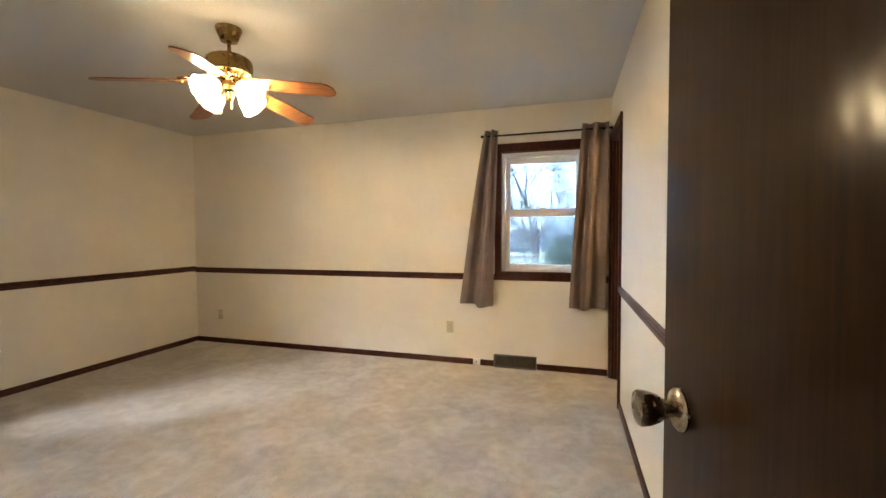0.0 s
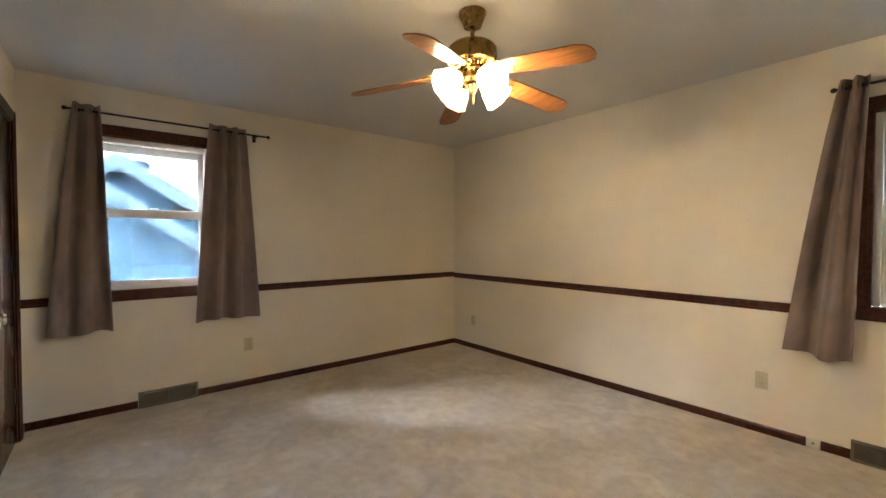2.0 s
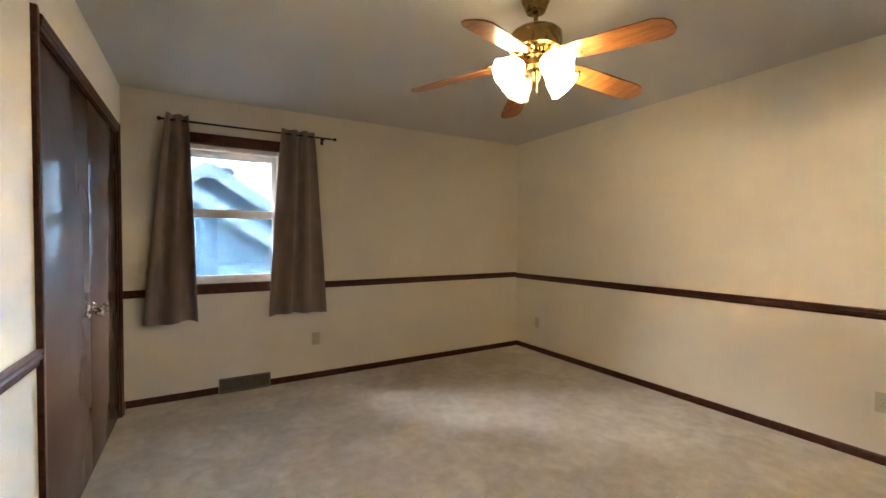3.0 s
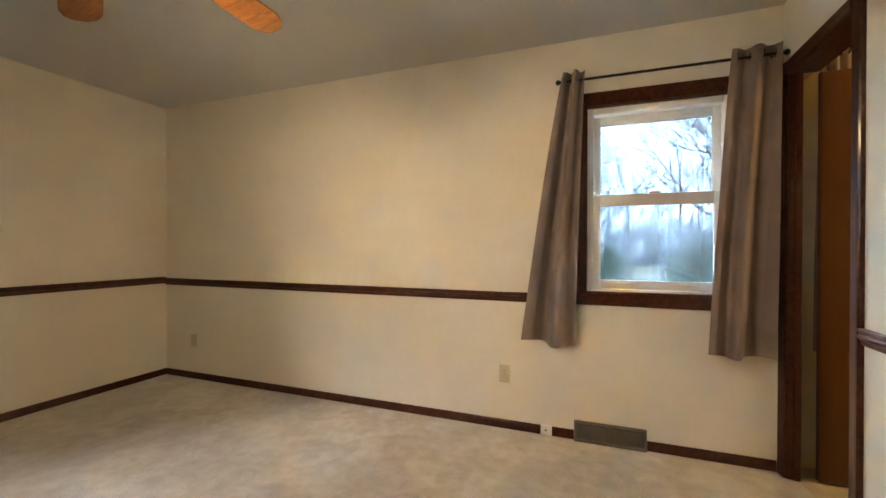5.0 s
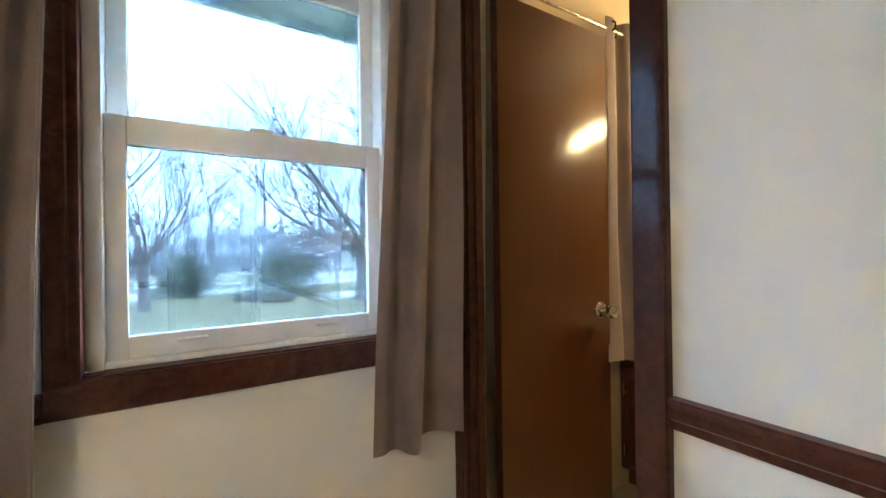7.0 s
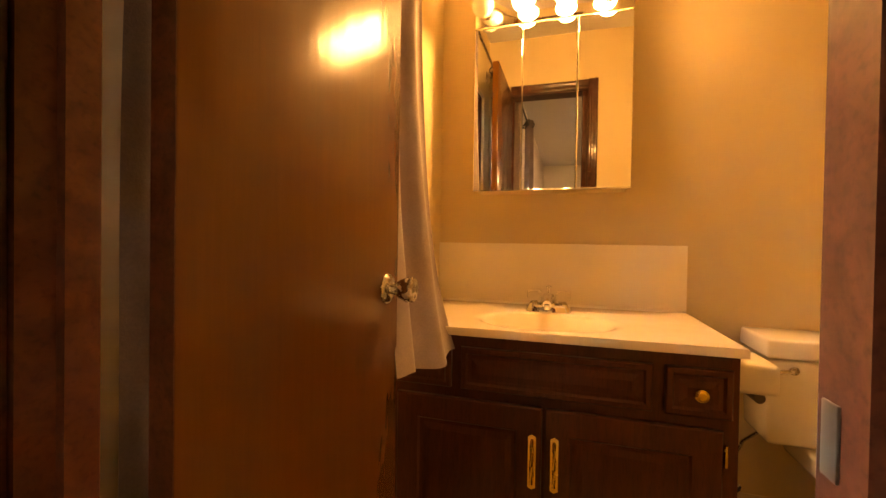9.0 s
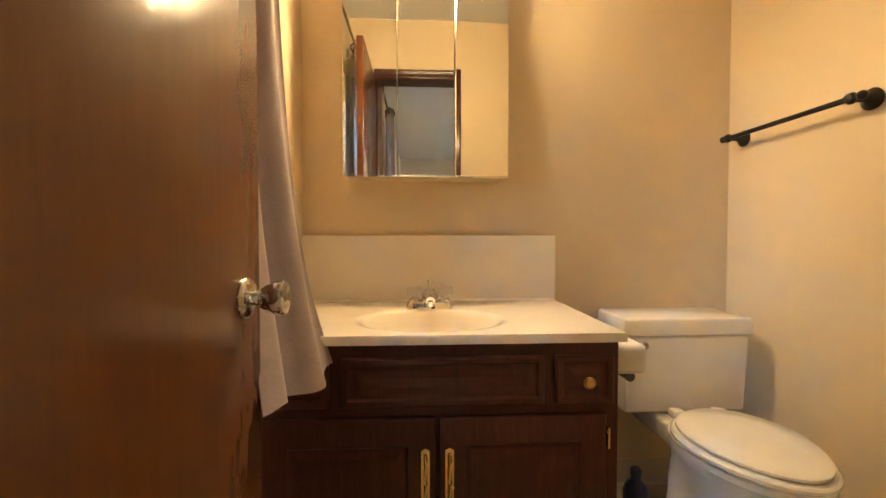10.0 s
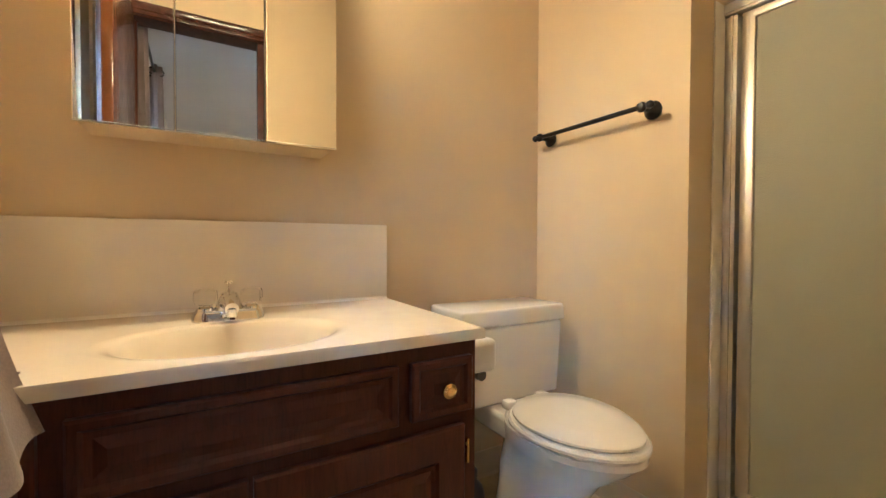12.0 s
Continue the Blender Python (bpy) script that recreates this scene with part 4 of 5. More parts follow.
raised_panel("false_front", 2.960, 3.485, 0.582, 0.708, van, 0.016)
drw = raised_panel("drawer", 2.775, 2.930, 0.582, 0.708, van, 0.016)
part("knob", lathe([(0.004, VF - 0.045), (0.010, VF - 0.046), (0.0165, VF - 0.042), (0.017, VF - 0.036), (0.012, VF - 0.031), (0.006, VF - 0.027), (0.006, VF - 0.0185)], 20, "x", (0, 2.852, 0.645)), M_POLISHED, drw, "round polished brass knob")
d2 = raised_panel("drawer", 3.515, 3.72, 0.582, 0.708, van, 0.016)
for y0, y1, hy, py in ((2.795, 3.236, 2.786, 3.208), (3.244, 3.69, 3.70, 3.270)):
    dr = raised_panel("door", y0, y1, 0.13, 0.552, van, 0.07)
    pl = bmesh.new()
    prof = [(-0.012, -0.073), (0, -0.080), (0.012, -0.073), (0.012, 0.073), (0, 0.080), (-0.012, 0.073)]
    pl = prism([(p, q) for p, q in prof], (VF - 0.0185, py, 0.398), (0, 1, 0), (0, 0, 1), (-0.003, 0, 0))
    bmesh.ops.bevel(pl, geom=[e for e in pl.edges], offset=0.001, segments=1, affect='EDGES')
    hp = part("pull_plate", pl, M_POLISHED, dr, "polished brass back plate")
    part("pull_bar", tube([(VF - 0.021, py, 0.398 - 0.062), (VF - 0.04, py, 0.398 - 0.052), (VF - 0.044, py, 0.398), (VF - 0.04, py, 0.398 + 0.052), (VF - 0.021, py, 0.398 + 0.062)], 0.005, 10), M_POLISHED, dr, "polished brass bar pull")
    for z in (0.20, 0.49):
        part("hinge", join(box_bm((VF - 0.0195, min(hy, hy + 0.006), z - 0.028), (VF - 0.0185 + 0.018, max(hy, hy + 0.006), z + 0.028), 0.001), lathe([(0.004, z - 0.02), (0.004, z + 0.02)], 8, "z", (VF - 0.014, hy + 0.003, 0))), M_POLISHED, dr, "small brass hinge")


def countertop():
    """Moulded top: a sheet with an oval basin sunk in it, and a front lip."""
    root = thing("countertop", "cream cultured-marble vanity top with moulded oval basin", "countertop")
    x0, x1, y0, y1, z = VF - 0.023, BE - 0.001, V0 - 0.012, BN - 0.002, 0.768
    cx, cy, rx, ry = 1.80, 3.25, 0.155, 0.215
    bm = bmesh.new()
    seg = 64
    angs = [2 * math.pi * k / seg for k in range(seg)]

    def edge(a):
        c, s = math.cos(a), math.sin(a)
        t = min(((x1 if c > 0 else x0) - cx) / c if abs(c) > 1e-6 else 9, ((y1 if s > 0 else y0) - cy) / s if abs(s) > 1e-6 else 9)
        return cx + c * t, cy + s * t

    corners = [math.atan2(y - cy, x - cx) % (2 * math.pi) for x in (x0, x1) for y in (y0, y1)]
    for c in corners:
        k = min(range(seg), key=lambda i: abs(angs[i] - c))
        angs[k] = c
    rings = []
    outer = [edge(a) for a in angs]
    rings.append([bm.verts.new((x, y, z - 0.024)) for x, y in outer])
    rings.append([bm.verts.new((x, y, z - 0.005)) for x, y in outer])
    ins = [(cx + (x - cx) * (1 - 0.004 / max(0.1, abs(x - cx) + abs(y - cy))), cy + (y - cy) * (1 - 0.004 / max(0.1, abs(x - cx) + abs(y - cy)))) for x, y in outer]
    rings.append([bm.verts.new((x, y, z)) for x, y in ins])
    for f, d in ((1.16, 0.0), (1.08, -0.001), (1.0, -0.005), (0.94, -0.018), (0.88, -0.048), (0.78, -0.085), (0.62, -0.115), (0.38, -0.132), (0.1, -0.136)):
        rings.append([bm.verts.new((cx + rx * f * math.cos(a), cy + ry * f * math.sin(a), z + d)) for a in angs])
    for r0, r1 in zip(rings, rings[1:]):
        for k in range(seg):
            bm.faces.new((r0[k], r0[(k + 1) % seg], r1[(k + 1) % seg], r1[k]))
    bm.faces.new(rings[-1])
    part("top", bm, M_MARBLE, root)
    part("drain", lathe([(0.022, z - 0.135), (0.022, z - 0.132), (0.012, z - 0.130), (0.003, z - 0.131)], 18, "z", (cx, cy, 0)), M_CHROME, root, "chrome drain")
    part("splash", box_bm((BE - 0.022, V0 - 0.010, z + 0.0005), (BE - 0.001, BN - 0.002, 1.025), 0.003), M_SPLASH, root, "cream backsplash panel")
    part("caulk", prism([(0, 0), (-0.008, 0), (0, 0.008)], (BE - 0.022, V0 - 0.008, z + 0.0005), (1, 0, 0), (0, 0, 1), (0, BN - V0, 0)), M_WHITE, root)
    return root


countertop()


def faucet():
    root = thing("faucet", "chrome centre-set faucet with clear acrylic handles", "faucet", (1.995, 3.25, 0.7685))
    seg = 24
    plate = lathe([(0.033, 0), (0.033, 0.004), (0.029, 0.020), (0.024, 0.026), (0.012, 0.028), (0.002, 0.028)], seg)
    for v in plate.verts:
        v.co.y *= 1.0
        v.co.y += 0.05 if v.co.y > 0 else -0.05
    part("base", plate, M_CHROME, root)
    part("spout", join(tube([(0.004, 0, 0.018), (-0.006, 0, 0.040), (-0.03, 0, 0.052), (-0.065, 0, 0.050), (-0.105, 0, 0.040)], 0.027, 16, 0.015), lathe([(0.011, 0.022), (0.011, 0.040)], 12, "z", (-0.100, 0, 0))), M_CHROME, root, "chrome spout")
    part("centre_body", lathe([(0.036, 0.02), (0.032, 0.034), (0.024, 0.052), (0.019, 0.066), (0.012, 0.070), (0.002, 0.070)], 20, "z", (0.004, 0, 0)), M_CHROME, root, "tapered chrome centre body")
    part("lift_rod", lathe([(0.003, 0.04), (0.003, 0.088), (0.010, 0.091), (0.011, 0.096), (0.004, 0.099)], 12, "z", (0.012, 0, 0)), M_CHROME, root)
    for s in (-1, 1):
        post = part("valve_post", lathe([(0.022, 0.024), (0.020, 0.032), (0.011, 0.038)], 16, "z", (0, 0.052 * s, 0)), M_CHROME, root)
        hb = lathe([(0.012, 0.038), (0.022, 0.041), (0.027, 0.052), (0.026, 0.072), (0.020, 0.078), (0.004, 0.078)], 8, "z", (0, 0.052 * s, 0))
        part("handle", hb, M_CRYSTAL, post, "clear faceted acrylic handle", smooth=False)
    return root


faucet()

CABX, CY0, CY1, CZ0, CZ1 = 2.0, 2.970, 3.552, 1.235, 1.865
cab = thing("medicine_cabinet", "wall cabinet with three frameless mirror doors", "medicine cabinet")
part("body", box_bm((CABX + 0.008, CY0 + 0.002, CZ0), (BE - 0.001, CY1 - 0.002, CZ1), 0.002), M_BATH, cab, "cabinet box painted like the wall")
ys = [CY0, 3.161, 3.362, CY1]
for a, b in zip(ys, ys[1:]):
    mb = box_bm((CABX, a + 0.0012, CZ0 - 0.004), (CABX + 0.006, b - 0.0012, CZ1), 0.0022, 1)
    if a == CY0:                                 # the end door does not quite shut
        mb.transform(Matrix.Translation((CABX, a, 0)) @ Matrix.Rotation(radians(1.8), 4, 'Z') @ Matrix.Translation((-CABX, -a, 0)))
    part("mirror_door", mb, M_MIRROR, cab, "frameless bevelled mirror door", smooth=False)
    part("edge_clip", box_bm((CABX - 0.002, a + 0.0012, CZ0 - 0.007), (CABX + 0.0075, b - 0.0012, CZ0 - 0.0042)), M_CHROME, cab)

bar = thing("vanity_light", "chrome vanity light bar with four globe bulbs, one unlit", "wall lamp")
part("bar", box_bm((CABX + 0.004, CY0 + 0.0, CZ1 + 0.006), (BE - 0.001, CY1, CZ1 + 0.135), 0.004), M_CHROME, bar)
for k, y in enumerate((3.509, 3.356, 3.203, 3.052)):
    part("socket", lathe([(0.022, CABX + 0.004), (0.022, CABX - 0.006), (0.017, CABX - 0.022)], 18, "x", (0, y, 1.925)), M_CHROME, bar)
    bm = bmesh.new()
    bmesh.ops.create_uvsphere(bm, u_segments=24, v_segments=16, radius=0.042)
    bmesh.ops.translate(bm, verts=bm.verts[:], vec=(CABX - 0.058, y, 1.925))
    part("globe_bulb", bm, M_BULB_OFF if k == 0 else M_BULB, bar, "unlit white globe bulb" if k == 0 else "lit white globe bulb")


# ---------------------------------------------------------------- toilet
def toilet():
    root = thing("toilet", "white porcelain toilet with closed oval lid", "toilet", (0, 0, 0))
    cy = 2.33
    part("tank", taper_box((1.972, cy - 0.225, 0.385), (2.168, cy + 0.225, 0.668), (1.952, cy - 0.225), (2.168, cy + 0.235), 0.014), M_PORC, root)
    lid = taper_box((1.942, cy - 0.232, 0.670), (2.172, cy + 0.243, 0.732), (1.946, cy - 0.228), (2.170, cy + 0.239), 0.010)
    part("tank_lid", lid, M_PORC, root, "white porcelain tank lid")
    lev = part("flush_lever", join(lathe([(0.012, 1.957), (0.014, 1.948), (0.010, 1.942)], 14, "x", (0, cy + 0.165, 0.635)), tube([(1.943, cy + 0.165, 0.635), (1.936, cy + 0.19, 0.634), (1.934, cy + 0.235, 0.63)], 0.007, 10, 0.005)), M_NICKEL, root, "metal flush lever")

    def egg(a, L0, L1, wdt, xc):
        c, s = math.cos(a), math.sin(a)
        return xc - (L1 if c > 0 else L0) * c, cy + wdt * s * (1 - 0.10 * max(0, c) ** 2)

    def loft(rows, name, material, label="", seg=44, cap0=True):
        bm = bmesh.new()
        rings = [[bm.verts.new((*egg(2 * math.pi * k / seg, L0, L1, w, xc), z)) for k in range(seg)] for L0, L1, w, xc, z in rows]
        for r0, r1 in zip(rings, rings[1:]):
            for k in range(seg):
                bm.faces.new((r0[k], r0[(k + 1) % seg], r1[(k + 1) % seg], r1[k]))
        bm.faces.new(rings[0])
        bm.faces.new(rings[-1])
        return part(name, bm, material, root, label)

    # rows: back half length, front half length, half width, centre x, height
    loft([(0.24, 0.14, 0.105, 1.80, 0.003), (0.24, 0.14, 0.105, 1.80, 0.02), (0.23, 0.125, 0.092, 1.80, 0.10), (0.23, 0.135, 0.098, 1.79, 0.18), (0.225, 0.165, 0.115, 1.765, 0.26),
          (0.22, 0.222, 0.152, 1.735, 0.33), (0.22, 0.25, 0.178, 1.715, 0.375), (0.22, 0.25, 0.178, 1.715, 0.392), (0.21, 0.243, 0.170, 1.715, 0.398)], "bowl", M_PORC)
    part("bowl_deck", taper_box((1.84, cy - 0.11, 0.30), (2.15, cy + 0.11, 0.384), (1.84, cy - 0.115), (2.16, cy + 0.115), 0.02), M_PORC, root)
    loft([(0.188, 0.246, 0.178, 1.71, 0.399), (0.194, 0.252, 0.184, 1.71, 0.404), (0.194, 0.252, 0.184, 1.71, 0.412), (0.188, 0.246, 0.178, 1.71, 0.418)], "seat", M_SEAT, "white seat ring")
    loft([(0.176, 0.228, 0.164, 1.708, 0.4205), (0.182, 0.234, 0.170, 1.708, 0.425), (0.182, 0.234, 0.170, 1.708, 0.432), (0.172, 0.224, 0.160, 1.708, 0.439), (0.10, 0.15, 0.10, 1.708, 0.4435), (0.02, 0.03, 0.02, 1.708, 0.4445)], "lid", M_SEAT, "white closed lid")
    for s in (-1, 1):
        part("lid_hinge", join(box_bm((1.885, cy + s * 0.075 - 0.022, 0.398), (1.925, cy + s * 0.075 + 0.022, 0.428), 0.008)), M_SEAT, root)
        part("bolt_cap", lathe([(0.014, 0.02), (0.012, 0.03), (0.004, 0.034)], 12, "z", (1.80, cy + s * 0.115, 0)), M_PORC, root)
    return root


def taper_box(a, b, ta, tb, bev):
    """A box whose top runs from ta to tb (x, y)."""
    bm = bmesh.new()
    vs = [bm.verts.new(p) for p in ((a[0], a[1], a[2]), (b[0], a[1], a[2]), (b[0], b[1], a[2]), (a[0], b[1], a[2]), (ta[0], ta[1], b[2]), (tb[0], ta[1], b[2]), (tb[0], tb[1], b[2]), (ta[0], tb[1], b[2]))]
    for f in ((3, 2, 1, 0), (4, 5, 6, 7), (0, 1, 5, 4), (1, 2, 6, 5), (2, 3, 7, 6), (3, 0, 4, 7)):
        bm.faces.new([vs[i] for i in f])
    bmesh.ops.recalc_face_normals(bm, faces=bm.faces[:])
    bmesh.ops.bevel(bm, geom=bm.edges[:], offset=bev, segments=3, affect='EDGES', profile=0.5)
    return bm


toilet()
valve = thing("water_supply_valve", "chrome water shut-off valve with hose behind the toilet", "valve", (0, 0, 0))
part("escutcheon", lathe([(0.03, BE - 0.0005), (0.026, BE - 0.008), (0.008, BE - 0.01)], 18, "x", (0, 2.60, 0.17)), M_CHROME, valve)
part("stem", tube([(BE - 0.008, 2.60, 0.17), (BE - 0.08, 2.60, 0.17)], 0.008, 10), M_CHROME, valve)
part("handle", lathe([(0.004, -0.008), (0.02, -0.006), (0.02, 0.006), (0.004, 0.008)], 12, "x", (BE - 0.088, 2.60, 0.17)), M_CHROME, valve)
part("hose", tube([(BE - 0.06, 2.60, 0.175), (BE - 0.06, 2.60, 0.25), (BE - 0.07, 2.57, 0.33), (BE - 0.09, 2.52, 0.386)], 0.006, 8), M_NICKEL, valve)
brush = thing("cleaning_bottle", "dark blue plastic bottle standing behind the toilet", "bottle", (1.99, 2.50, 0.002))
part("body", lathe([(0.02, 0), (0.042, 0.002), (0.044, 0.02), (0.044, 0.09), (0.036, 0.115), (0.018, 0.135), (0.016, 0.15)], 22), M_DARKBLUE, brush)
part("cap", lathe([(0.019, 0.1505), (0.019, 0.172), (0.014, 0.178), (0.003, 0.179)], 16), M_DARKBLUE, brush)

holder = thing("toilet_paper_holder", "white plastic toilet paper holder on the vanity side", "paper holder")
hb = box_bm((1.665, 2.645, 0.630), (1.83, V0 - 0.0005, 0.715), 0.016, 3)
part("hood", hb, M_WHITE, holder)
part("roller", lathe([(0.014, 1.675), (0.014, 1.82)], 14, "x", (0, 2.69, 0.622)), M_IVORY_DARK, holder, "dark roller")

# ---------------------------------------------------------------- towel bar
tb = thing("towel_bar", "black iron towel bar on the tan wall", "towel bar")
for x in (1.643, 2.103):
    part("rosette", lathe([(0.004, BS + 0.0005), (0.030, BS + 0.001), (0.031, BS + 0.006), (0.024, BS + 0.014), (0.014, BS + 0.022), (0.010, BS + 0.03), (0.010, BS + 0.055), (0.015, BS + 0.06), (0.017, BS + 0.068), (0.012, BS + 0.078), (0.003, BS + 0.08)], 22, "y", (x, 0, 1.402)), M_BLACK, tb)
part("bar", tube([(1.618, BS + 0.067, 1.402), (2.123, BS + 0.067, 1.402)], 0.0085, 12), M_BLACK, tb)
for x in (1.613, 2.128):
    bm = bmesh.new()
    bmesh.ops.create_uvsphere(bm, u_segments=14, v_segments=10, radius=0.013)
    bmesh.ops.translate(bm, verts=bm.verts[:], vec=(x, BS + 0.067, 1.402))
    part("finial", bm, M_BLACK, tb)

# ---------------------------------------------------------------- shower
sh = thing("shower_enclosure", "aluminium-framed shower door with obscure glass", "shower door")
ST = 1.70
part("curb", box_bm((EB + 0.001, SHY - 0.075, 0.003), (STUB - 0.001, SHY + 0.06, 0.115), 0.012), M_SHOWER, sh, "off-white shower curb")
part("wall_flange", box_bm((STUB - 0.007, SHY + 0.0135, 0.116), (STUB - 0.0006, SHY + 0.075, ST + 0.04), 0.002), M_WHITE, sh, "off-white plastic flange along the wall")
part("wall_jamb", join(box_bm((STUB - 0.042, SHY - 0.03, 0.116), (STUB - 0.001, SHY + 0.012, ST), 0.004), box_bm((STUB - 0.030, SHY + 0.0125, 0.116), (STUB - 0.022, SHY + 0.018, ST), 0.002)), M_ALU, sh)
part("wall_jamb", box_bm((EB + 0.001, SHY - 0.03, 0.116), (EB + 0.04, SHY + 0.012, ST), 0.004), M_ALU, sh)
part("head_rail", join(box_bm((EB + 0.001, SHY - 0.035, ST + 0.001), (STUB - 0.001, SHY + 0.022, ST + 0.042), 0.004), box_bm((EB + 0.002, SHY + 0.0225, ST + 0.008), (STUB - 0.002, SHY + 0.027, ST + 0.016), 0.001)), M_ALU, sh)
part("sill_rail", box_bm((EB + 0.041, SHY - 0.03, 0.1155), (STUB - 0.043, SHY + 0.015, 0.14), 0.004), M_ALU, sh)
panel = part("door_frame", join(box_bm((STUB - 0.090, SHY - 0.014, 0.145), (STUB - 0.052, SHY + 0.010, ST - 0.004), 0.004), box_bm((EB + 0.045, SHY - 0.014, 0.145), (EB + 0.072, SHY + 0.010, ST - 0.004), 0.004),
                                box_bm((EB + 0.072, SHY - 0.014, 0.145), (STUB - 0.080, SHY + 0.010, 0.17), 0.004), box_bm((EB + 0.072, SHY - 0.014, ST - 0.03), (STUB - 0.080, SHY + 0.010, ST - 0.004), 0.004)), M_ALU, sh, "polished aluminium door frame")
part("glass", box_bm((EB + 0.070, SHY - 0.005, 0.168), (STUB - 0.078, SHY + 0.0, ST - 0.028)), M_OBSCURE, panel, "greenish obscure textured glass", smooth=False)
structure("shower_lining", join(box_bm((STUB - 0.006, SHB, 0.003), (STUB - 0.0005, SHY - 0.08, H - 0.002)), box_bm((EB + 0.0005, SHB, 0.003), (EB + 0.006, SHY - 0.08, H - 0.002))), M_SHOWER, "off-white shower wall panels")
structure("shower_pan", box_bm((EB + 0.007, SHB + 0.001, 0.003), (STUB - 0.007, SHY - 0.076, 0.05), 0.01), M_SHOWER, "off-white shower pan")

# ---------------------------------------------------------------- outside
GZ = -1.15


def ground_height(x, y):
    d = max(0.0, y - 12)
    return GZ - 0.7 * (1 - math.exp(-d / 45)) + 0.15 * noise.noise(Vector((x * 0.05, y * 0.05, 0)))


def lawn_material():
    m = bpy.data.materials.new("winter lawn with snow patches")
    m.use_nodes = True
    nt = m.node_tree
    b = nt.nodes["Principled BSDF"]
    b.inputs["Roughness"].default_value = 0.9
    co = nt.nodes.new("ShaderNodeTexCoord")
    mp = nt.nodes.new("ShaderNodeMapping")
    mp.inputs["Scale"].default_value = (0.35, 1.0, 1)
    nt.links.new(co.outputs["Object"], mp.inputs[0])

    def nz(s, v):
        n = nt.nodes.new("ShaderNodeTexNoise")
        n.inputs["Scale"].default_value, n.inputs["Detail"].default_value = s, 6
        nt.links.new(v, n.inputs["Vector"])
        return n.outputs[0]

    g = nt.nodes.new("ShaderNodeValToRGB")
    g.color_ramp.elements[0].position, g.color_ramp.elements[0].color = 0.35, (0.20, 0.19, 0.10, 1)
    g.color_ramp.elements[1].position, g.color_ramp.elements[1].color = 0.65, (0.34, 0.29, 0.16, 1)
    nt.links.new(nz(1.3, co.outputs["Object"]), g.inputs[0])
    s = nt.nodes.new("ShaderNodeMapRange")
    s.inputs[1].default_value, s.inputs[2].default_value = 0.53, 0.58
    nt.links.new(nz(0.22, mp.outputs[0]), s.inputs[0])
    x = nt.nodes.new("ShaderNodeMixRGB")
    x.inputs[2].default_value = (0.75, 0.78, 0.82, 1)
    nt.links.new(s.outputs[0], x.inputs[0])
    nt.links.new(g.outputs[0], x.inputs[1])
    nt.links.new(x.outputs[0], b.inputs["Base Color"])
    return m


def ground():
    bm = bmesh.new()
    xs = [-400, -200, -100, -60, -40, -30, -22, -16, -11, -7, -4, -1, 2, 5, 8, 12, 16, 21, 27, 35, 45, 60, 80, 120, 200, 400]
    ysl = [-400, -150, -60, -25, -8, 0, 3, 5, 7, 9, 11, 13, 16, 19, 22, 26, 30, 35, 41, 48, 56, 66, 80, 100, 130, 170, 230, 300, 400]
    g = [[bm.verts.new((x, y, ground_height(x, y))) for x in xs] for y in ysl]
    for j in range(len(ysl) - 1):
        for i in range(len(xs) - 1):
            bm.faces.new((g[j][i], g[j][i + 1], g[j + 1][i + 1], g[j + 1][i]))
    return structure("ground", bm, lawn_material(), "winter lawn with patches of thin snow")


ground()
M_BARK = mat("grey-brown winter bark", (0.20, 0.195, 0.20), 0.9, vary=0.3, scale=2, fine=0.3, fine_scale=20)
# far twigs: distance haze is put into this bluish, lightened bark colour
M_TWIG = mat("far twigs paled bluish for haze", (0.34, 0.365, 0.40), 0.95, vary=0.25, scale=0.4)
# needle green is lightened and greyed to carry the haze of distance
M_EVERGREEN = mat("evergreen needles paled for haze", (0.31, 0.37, 0.32), 0.9, vary=0.4, scale=1.5, each=0.3)
M_DEADLEAF = mat("rusty dead leaves", (0.28, 0.12, 0.05), 0.9, vary=0.3, scale=3)
M_SIDING = mat("pale grey-blue board siding", (0.40, 0.54, 0.64), 0.7, vary=0.06, scale=2, fine=0.06)
M_FASCIA = mat("white painted fascia", (0.66, 0.72, 0.76), 0.6, vary=0.05, scale=3)
M_ROOF = mat("grey asphalt shingles", (0.20, 0.20, 0.21), 0.95, vary=0.2, scale=1.5, fine=0.3, fine_scale=40)
M_SOFFIT = mat("pale green-white soffit", (0.62, 0.66, 0.60), 0.7, vary=0.05, scale=3)
M_FARHOUSE = mat("far white house siding", (0.68, 0.70, 0.72), 0.8, vary=0.08, scale=1)
M_CAR = mat("dark red far paint", (0.16, 0.03, 0.03), 0.35)
M_PANE_FAR = mat("dark far window pane", (0.05, 0.06, 0.08), 0.1)


